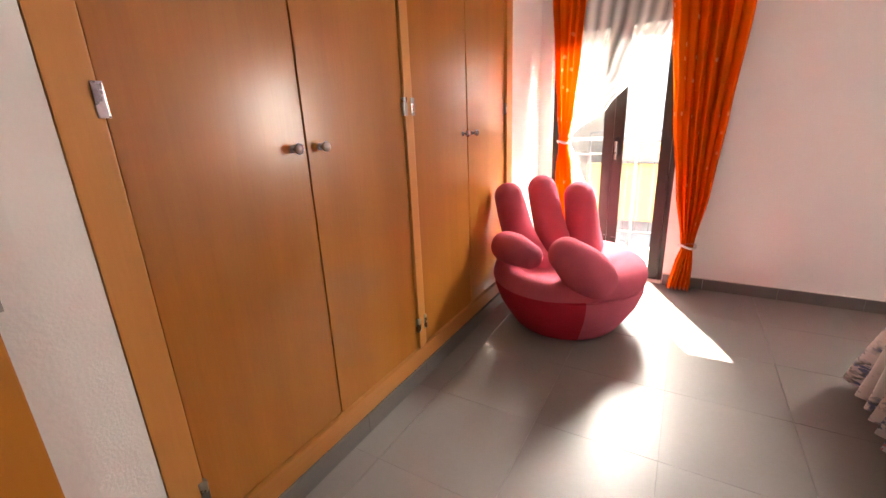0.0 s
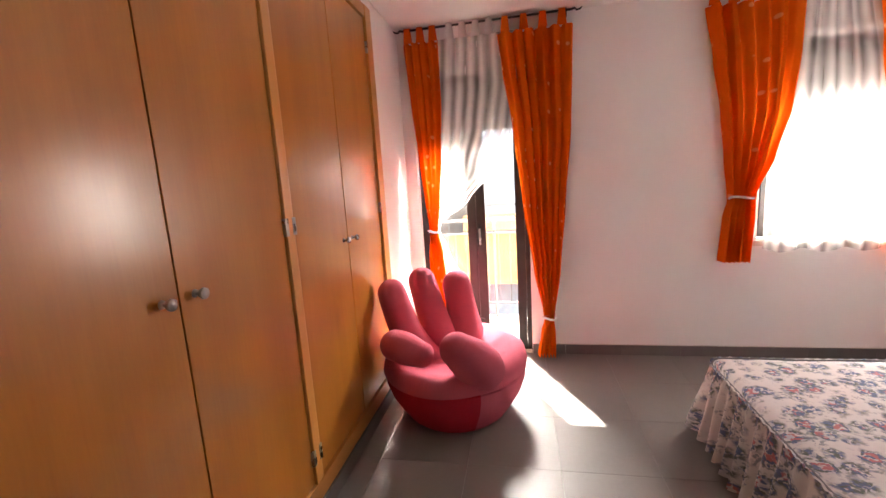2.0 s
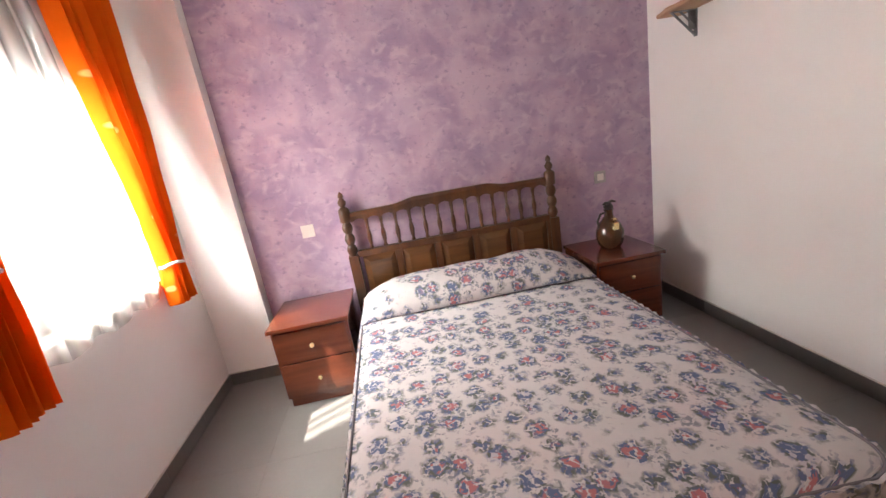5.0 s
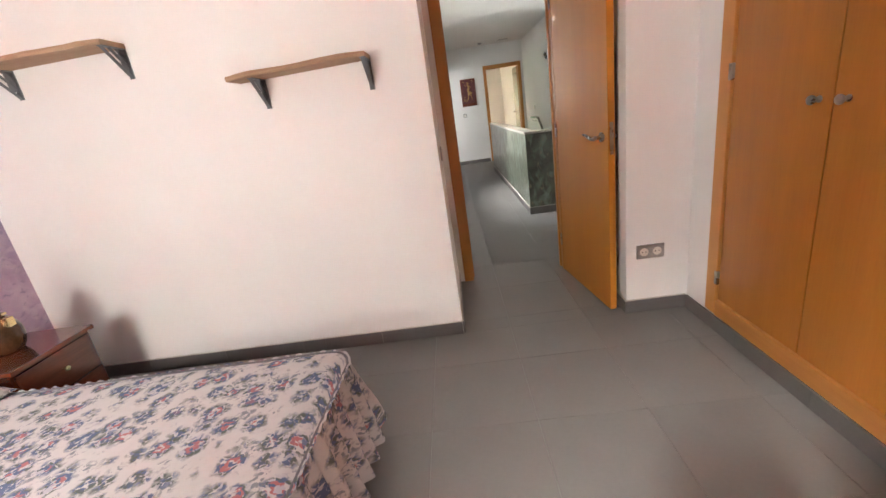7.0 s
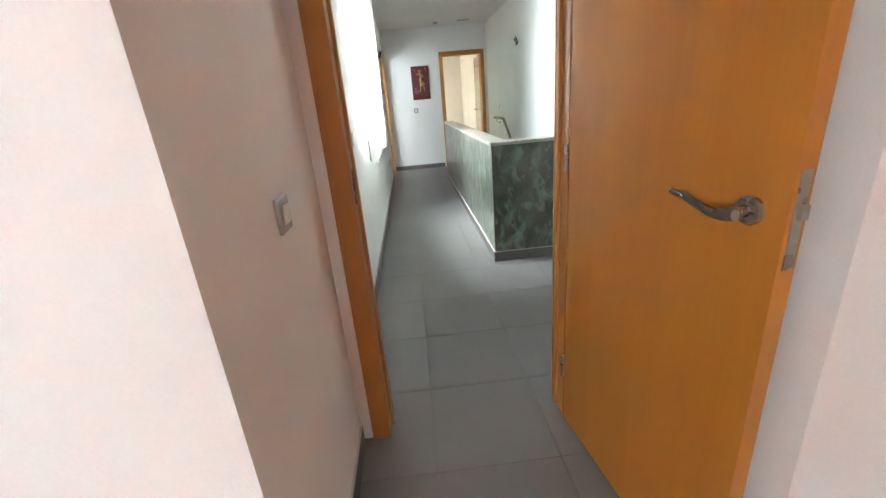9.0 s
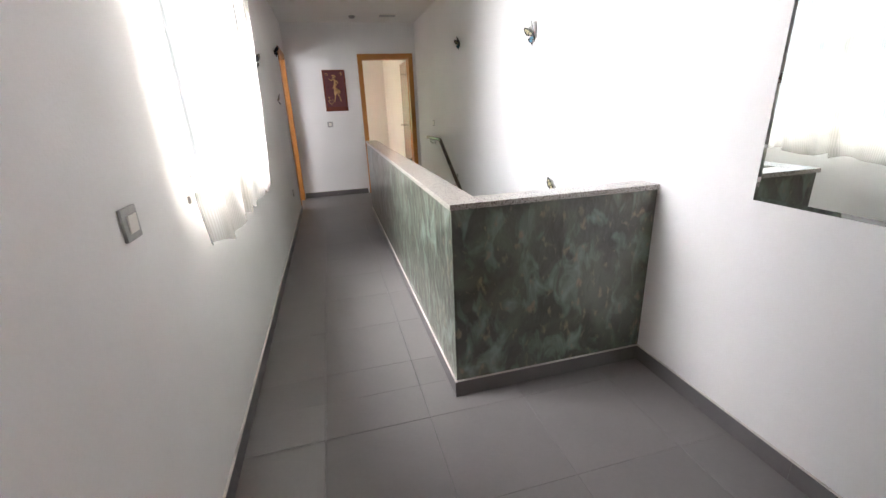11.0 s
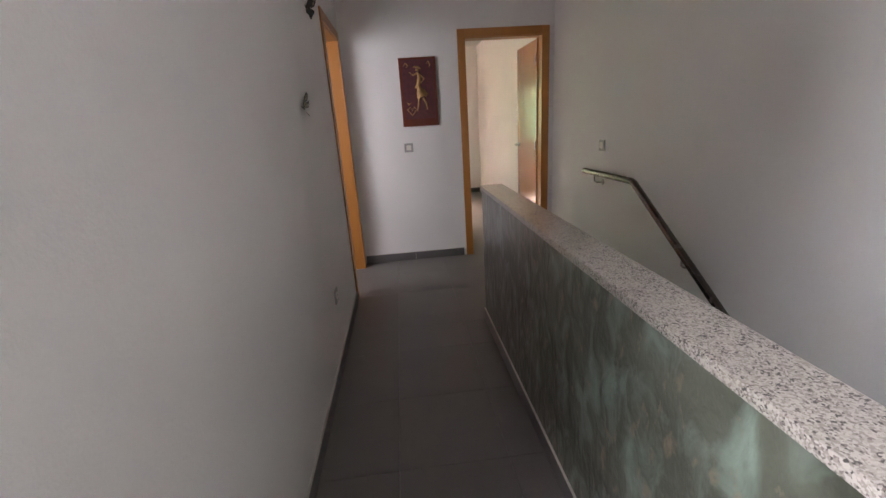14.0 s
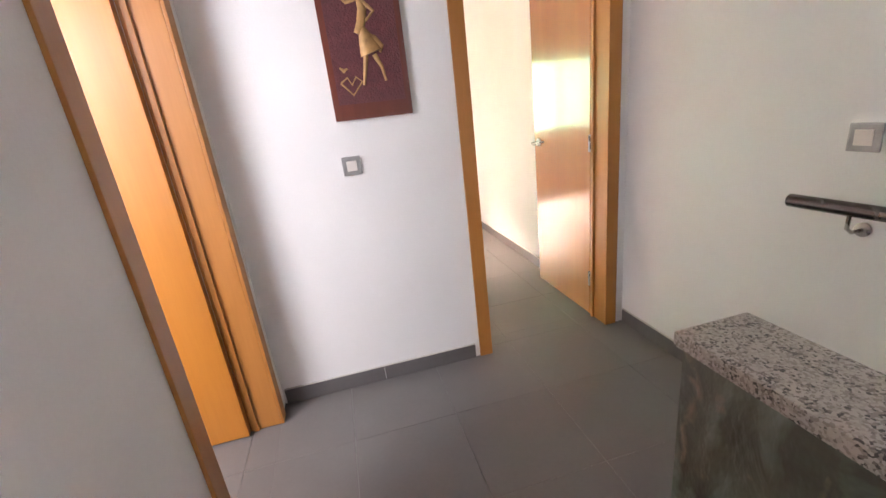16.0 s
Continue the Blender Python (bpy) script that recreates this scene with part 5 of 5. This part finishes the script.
# ---- mirror ----
mir = thing("wall_mirror", "frameless wall mirror with a greenish edge on the hall wall", "mirror")
boxes("backing", M_BEVEL, [((HR + 0.001, -0.655, 0.957), (HR + 0.006, -0.06, 2.0))], mir)
bm = bmesh.new()
o = [bm.verts.new((HR + 0.007, y, z)) for y, z in ((-0.655, 0.957), (-0.06, 0.957), (-0.06, 2.0), (-0.655, 2.0))]
i_ = [bm.verts.new((HR + 0.0105, y, z)) for y, z in ((-0.640, 0.972), (-0.075, 0.972), (-0.075, 1.985), (-0.640, 1.985))]
bm.faces.new(i_)
for k in range(4):
    bm.faces.new((o[k], o[(k + 1) % 4], i_[(k + 1) % 4], i_[k]))
part("glass", bm, M_MIRROR, mir)

# ---- relief picture ----
pic = thing("relief_picture", "red-brown wooden board with a gilded abstract relief", "picture")
PY = HE + 0.001
boxes("board", M_RED_BOARD, [((1.887, PY, 1.312), (2.222, PY + 0.018, 1.902))], pic, bevel=0.002)
boxes("field", M_RED_FIELD, [((1.912, PY + 0.0182, 1.375), (2.197, PY + 0.020, 1.885))], pic)


def inlay(pts, radii, name="relief"):
    bm = bmesh.new()
    bm_tube(bm, [(2.055 - x, PY + 0.0215, 1.62 + z) for x, z in pts], radii, 8)
    for v in bm.verts:
        v.co.y = PY + 0.0202 + max(0, (v.co.y - PY - 0.0202)) * 0.5
    part(name, bm, M_INLAY, pic, smooth=True)


inlay([(-0.02, 0.02), (0.0, 0.06), (0.012, 0.11), (0.0, 0.155)], [0.016, 0.018, 0.018, 0.008])
inlay([(-0.005, 0.165), (0.0, 0.185)], [0.018, 0.016])
inlay([(-0.035, 0.205), (0.0, 0.20), (0.03, 0.185)], [0.006, 0.010, 0.005])
inlay([(0.0, 0.15), (-0.05, 0.135), (-0.075, 0.16)], [0.009, 0.007, 0.004])
inlay([(0.012, 0.14), (0.055, 0.10), (0.02, 0.065)], [0.009, 0.007, 0.005])
inlay([(0.0, 0.04), (0.01, 0.0), (0.025, -0.055)], [0.014, 0.030, 0.048])
inlay([(0.0, -0.06), (-0.012, -0.12), (-0.025, -0.175)], [0.010, 0.008, 0.005])
inlay([(0.035, -0.06), (0.06, -0.11), (0.07, -0.165)], [0.010, 0.007, 0.005])
inlay([(-0.125, 0.215), (-0.105, 0.235), (-0.085, 0.215), (-0.10, 0.20)], [0.003, 0.006, 0.006, 0.003])
inlay([(0.085, 0.225), (0.10, 0.245), (0.115, 0.215), (0.105, 0.195)], [0.003, 0.006, 0.006, 0.003])
inlay([(-0.115, -0.10), (-0.10, -0.115), (-0.085, -0.105)], [0.004, 0.008, 0.004])
inlay([(0.0, 0.02), (0.045, 0.0), (0.07, -0.03), (0.06, -0.055)], [0.012, 0.012, 0.010, 0.005])
inlay([(-0.12, -0.16), (-0.09, -0.14), (-0.075, -0.17), (-0.055, -0.14), (-0.03, -0.16), (-0.075, -0.21), (-0.12, -0.16)], [0.004] * 7)


# ---- butterflies ----
def butterfly(label, m, tint, spread_deg=25, size=1.0):
    root = thing("wall_butterfly", label, "wall decoration", "wall butterflies")
    root.matrix_basis = m
    bm = bmesh.new()
    bm_tube(bm, [(0, -0.022 * size, 0.006), (0, 0.0, 0.008), (0, 0.022 * size, 0.006)], [0.002, 0.0035, 0.0025], 6)
    part("body", bm, M_BLACK, root, smooth=True)
    shapes = {"upper_wing": ((0, 0.004), (0.010, 0.028), (0.026, 0.050), (0.041, 0.062), (0.046, 0.056), (0.043, 0.030), (0.034, 0.010), (0.010, -0.002)),
              "lower_wing": ((0, -0.002), (0.022, 0.0), (0.033, -0.008), (0.030, -0.024), (0.022, -0.034), (0.017, -0.052), (0.011, -0.032), (0.002, -0.018))}
    patches = {"upper_wing": [((0.008, 0.008), (0.016, 0.024), (0.024, 0.020), (0.018, 0.004)), ((0.019, 0.028), (0.026, 0.040), (0.036, 0.032), (0.030, 0.016)), ((0.029, 0.042), (0.034, 0.050), (0.040, 0.048), (0.039, 0.036))],
               "lower_wing": [((0.004, -0.005), (0.020, -0.003), (0.022, -0.014), (0.006, -0.018)), ((0.010, -0.021), (0.024, -0.016), (0.024, -0.026), (0.016, -0.032))]}

    def plate_of(pts, lift, thick):
        bm = bmesh.new()
        ring = [(side * px * size, py * size, 0.006 + lift + px * size * math.tan(radians(spread_deg))) for px, py in pts]
        top = [bm.verts.new(p) for p in ring]
        low = [bm.verts.new((p[0], p[1], p[2] - thick)) for p in ring]
        bm.faces.new(top)
        bm.faces.new(low[::-1])
        for k in range(len(top)):
            bm.faces.new((top[k], low[k], low[(k + 1) % len(top)], top[(k + 1) % len(top)]))
        return bm
    for side in (1, -1):
        for nm, pts in shapes.items():
            wing = part(nm, plate_of(pts, 0.0, 0.0012), M_BLACK, root)
            for spot in patches[nm]:
                part("wing_patch", plate_of(spot, 0.0012, 0.0008), M_WYEL if nm == "upper_wing" else tint, wing)
    return root


def turned_by(m, deg):
    return m @ pose(0, 0, 0, 0, 0, deg)


butterfly("blue butterfly ornament high on the stair wall", turned_by(ON_XP(HR, -2.415, 1.757), 20), M_WBLUE, 35, 1.3)
butterfly("yellow and black butterfly ornament low on the stair wall", turned_by(ON_XP(HR, -2.05, 0.735), -18), M_WYEL, 30, 1.4)
butterfly("dark butterfly ornament far along the stair wall", turned_by(ON_XP(HR, -4.12, 1.93), 15), M_WBLUE, 45)
butterfly("yellow and blue butterfly ornament on the hall wall", turned_by(ON_XM(HL, -4.575, 1.447), 75), M_WYEL, 35, 1.15)
butterfly("dark butterfly ornament beyond the hall curtain", turned_by(ON_XM(HL, -3.23, 1.69), 10), M_WYEL, 50)
butterfly("dark butterfly ornament high beside the side door", turned_by(ON_XM(HL, -5.04, 1.98), 10), M_WBLUE, 50)

# ---- ceiling fittings and the air conditioner ----
det = thing("ceiling_detector", "small dark round detector on the hall ceiling", "smoke detector")
bm = bmesh.new()
bm_lathe(bm, [(0.045, CEIL - 0.0005), (0.045, CEIL - 0.012), (0.03, CEIL - 0.03), (0.015, CEIL - 0.033)], 20, (1.73, -6.02, 0))
part("housing", bm, M_SILVER, det, smooth=True)
vent = thing("ceiling_vent", "white slatted ceiling vent at the end of the hall", "vent")
VY = -6.05
boxes("frame", M_IVORY, [((1.12, VY, CEIL - 0.008), (1.38, VY + 0.02, CEIL - 0.0005)), ((1.12, VY + 0.16, CEIL - 0.008), (1.38, VY + 0.18, CEIL - 0.0005)), ((1.12, VY + 0.02, CEIL - 0.008), (1.14, VY + 0.16, CEIL - 0.0005)), ((1.36, VY + 0.02, CEIL - 0.008), (1.38, VY + 0.16, CEIL - 0.0005))], vent)
for i in range(6):
    boxes("slat", M_SILVER, [((1.14, VY + 0.025 + 0.023 * i, CEIL - 0.010), (1.36, VY + 0.037 + 0.023 * i, CEIL - 0.001))], vent)
ac = thing("air_conditioner", "white wall-mounted air conditioner in the end room", "air conditioner")
boxes("housing", M_IVORY, [((1.30, -10.198, 2.02), (2.05, -10.0, 2.28))], ac, bevel=0.02)
boxes("flap", M_SILVER, [((1.34, -9.998, 2.04), (2.01, -9.992, 2.09))], ac)

# ---- balcony, street and the house opposite ----
boxes("balcony_floor", M_BALC, [((0.6, 4.77, -0.20), (3.3, 5.55, -0.03))], kind="structure", label="pale tiled balcony floor")
railing = thing("balcony_railing", "thin pale metal balcony railing with upright bars", "railing")
M_RAIL = material("grey_painted_iron", (0.13, 0.125, 0.12), 0.5, metal=0.3)
for z, t in ((1.0, 0.014), (0.86, 0.007), (0.12, 0.008)):
    boxes("rail", M_RAIL, [((0.6, 5.50 - t, z - t), (3.3, 5.50 + t, z + t))], railing)
for i in range(24):
    x = 0.66 + i * 0.112
    boxes("bar", M_RAIL, [((x - 0.004, 5.496, 0.128), (x + 0.004, 5.504, 0.852))], railing)
for x in (0.62, 1.96, 3.28):
    boxes("post", M_RAIL, [((x - 0.012, 5.482, -0.03), (x + 0.012, 5.518, 0.985))], railing)
boxes("ground", M_ROAD, [((-60, -60, -3.4), (60, 60, -3.2))], kind="structure", label="asphalt street and ground")
house = thing("house_opposite", "sunlit cream house across the street with ochre balcony fronts", "house")
FY = 9.6
boxes("wall", M_FACADE, [((-8, FY, -3.2), (14, FY + 6, 6.1))], house)
boxes("roof", M_TERRA, [((-8.3, FY - 0.35, 6.1), (14.3, FY + 6.3, 6.25))], house)
for k, x in enumerate((-5.2, -1.6, 1.4, 4.4, 8.4, 11.4)):
    for z in (-2.6, 0.35, 3.3):
        w = boxes("window", M_BLIND, [((x, FY - 0.03, z), (x + 1.25, FY - 0.001, z + 2.0))], house, label="window with a blue-grey roller blind")
        boxes("frame", M_WFRAME, [((x - 0.07, FY - 0.06, z - 0.07), (x, FY - 0.002, z + 2.07)), ((x + 1.25, FY - 0.06, z - 0.07), (x + 1.32, FY - 0.002, z + 2.07)), ((x, FY - 0.06, z + 2.0), (x + 1.25, FY - 0.002, z + 2.07))], w)
    b = boxes("balcony_front", M_OCHRE, [((x - 0.5, FY - 0.9, -0.35), (x + 1.75, FY - 0.82, 0.45)), ((x - 0.5, FY - 0.9, -0.5), (x + 1.75, FY - 0.002, -0.35))], house, label="ochre painted balcony front")
    boxes("planter", M_TERRA, [((x - 0.2, FY - 0.98, 0.50), (x + 0.9, FY - 0.75, 0.78))], b, bevel=0.02)
    boxes("balcony_rail", M_RAIL, [((x - 0.5, FY - 0.88, 0.93), (x + 1.75, FY - 0.84, 0.97)), ((x - 0.5, FY - 0.87, 0.45), (x - 0.47, FY - 0.84, 0.93)), ((x + 1.72, FY - 0.87, 0.45), (x + 1.75, FY - 0.84, 0.93))], b)
# Glowing sheets added in place of the daylit view beyond the hall window.
boxes("backdrop_yard", M_PALE, [((2.96, -4.84, -1.0), (6.59, -4.81, 4.5))], kind="structure", label="flat glowing sheet standing in for daylight outside the hall window")
boxes("backdrop_yard", M_PALE, [((6.6, -9.0, -3.2), (6.8, 2.0, 2.2))], kind="structure", label="flat glowing sheet standing in for daylight outside the hall window")

# ---- skirting and floor tiles, last ----
BH = 0.08
# Thin pale strip that runs along the skirting's top edge.
M_BEAD = material("pale_edge_strip", (0.62, 0.58, 0.53), 0.7)


def skirting(points_list):
    """Runs of skirting pieces: start, end, outward normal side, in plan."""
    for n, (x0, y0, x1, y1, nx, ny) in enumerate(points_list):
        length = math.hypot(x1 - x0, y1 - y0)
        root = tagged(new("baseboard"), "grey tile skirting along the wall", "", "", "structure")
        k = max(1, round(length / 0.455))
        dx, dy = (x1 - x0) / length, (y1 - y0) / length
        for i in range(k):
            a, b = length * i / k + 0.001, length * (i + 1) / k - 0.001
            lo = (x0 + dx * a, y0 + dy * a, 0.001)
            hi = (x0 + dx * b + nx * 0.010, y0 + dy * b + ny * 0.010, BH)
            boxes("tile", M_BASE, [(lo, hi)], root)
        if n != 7:
            boxes("bead", M_BEAD, [((x0, y0, BH + 0.0002), (x1 + nx * 0.009, y1 + ny * 0.009, BH + 0.004))], root)


skirting([(2.555, WY - 0.0005, 5.068, WY - 0.0005, 0, -1), (5.0695, WY - 0.012, 5.0695, 4.16, -1, 0), (VX - 0.0005, 4.158, VX - 0.0005, SY + 0.012, -1, 0),
          (VX - 0.012, SY + 0.0005, 2.68, SY + 0.0005, 0, 1), (2.6795, SY, 2.6795, DY1, -1, 0), (1.7005, DY1, 1.7005, SY, 1, 0), (1.712, SY + 0.0005, 1.3615, SY + 0.0005, 0, 1),
          (WX + 0.0045, SY + 0.012, WX + 0.0045, 4.488, 1, 0), (1.362, WY - 0.0005, 1.438, WY - 0.0005, 0, -1), (2.302, WY - 0.0005, 2.555, WY - 0.0005, 0, -1),
          (HL - 0.0005, DY0 - 0.014, HL - 0.0005, -5.535, -1, 0), (HL - 0.014, HE + 0.0005, 1.705, HE + 0.0005, 0, 1), (HR + 0.0005, HE + 0.012, HR + 0.0005, -5.0, 1, 0), (HR + 0.0005, -1.118, HR + 0.0005, DY0 - 0.014, 1, 0),
          (1.7785, -5.018, 1.7785, -1.108, 1, 0), (1.788, -1.1195, HR + 0.013, -1.1195, 0, 1), (0.8005, -10.18, 0.8005, HE - 0.15, 1, 0), (0.82, -10.1995, 4.2, -10.1995, 0, 1), (1.778, -5.0205, 1.66, -5.0205, 0, -1)])

PX, PYT = 0.4560, 0.4600
shapes = {}


def floor_tile(x0, y0, x1, y1, floor_ob):
    w, d = round(x1 - x0, 3), round(y1 - y0, 3)
    key = (w, d)
    if key not in shapes:
        bm = bmesh.new()
        e = 0.0006
        c0 = [(0, 0), (w, 0), (w, d), (0, d)]
        c1 = [(e, e), (w - e, e), (w - e, d - e), (e, d - e)]
        low = [bm.verts.new((x, y, -0.012)) for x, y in c0]
        mid = [bm.verts.new((x, y, -e)) for x, y in c0]
        top = [bm.verts.new((x, y, 0)) for x, y in c1]
        for a, b in ((low, mid), (mid, top)):
            for k in range(4):
                bm.faces.new((a[k], a[(k + 1) % 4], b[(k + 1) % 4], b[k]))
        bm.faces.new(top)
        me = bpy.data.meshes.new("tile")
        bm.to_mesh(me)
        bm.free()
        me.materials.append(M_TILE)
        shapes[key] = me
    ob = new("tile", shapes[key])
    ob.location = (x0, y0, 0)
    ob.parent = floor_ob


# rectangles of floor to be tiled, clipped tile by tile
AREAS = [(1.33, SY, 5.17, WY), (1.70, DY0 - 0.15, 2.68, SY), (HR, ST1, HL, DY0 - 0.15), (SX1, ST0, HL, ST1), (HR, HE - 0.15, HL, ST0), (0.80, -10.2, 4.25, HE - 0.15), (HL, -6.32, 3.3, -5.6)]
G = 0.0006
for ax0, ay0, ax1, ay1 in AREAS:
    i0, i1 = math.floor((ax0 - 2.393) / PX), math.ceil((ax1 - 2.393) / PX)
    j0, j1 = math.floor((ay0 - 1.285) / PYT), math.ceil((ay1 - 1.285) / PYT)
    for i in range(i0, i1):
        for j in range(j0, j1):
            x0, x1 = max(ax0, 2.393 + i * PX + G), min(ax1, 2.393 + (i + 1) * PX - G)
            y0, y1 = max(ay0, 1.285 + j * PYT + G), min(ay1, 1.285 + (j + 1) * PYT - G)
            if x1 - x0 > 0.01 and y1 - y0 > 0.01:
                floor_tile(x0, y0, x1, y1, slab)
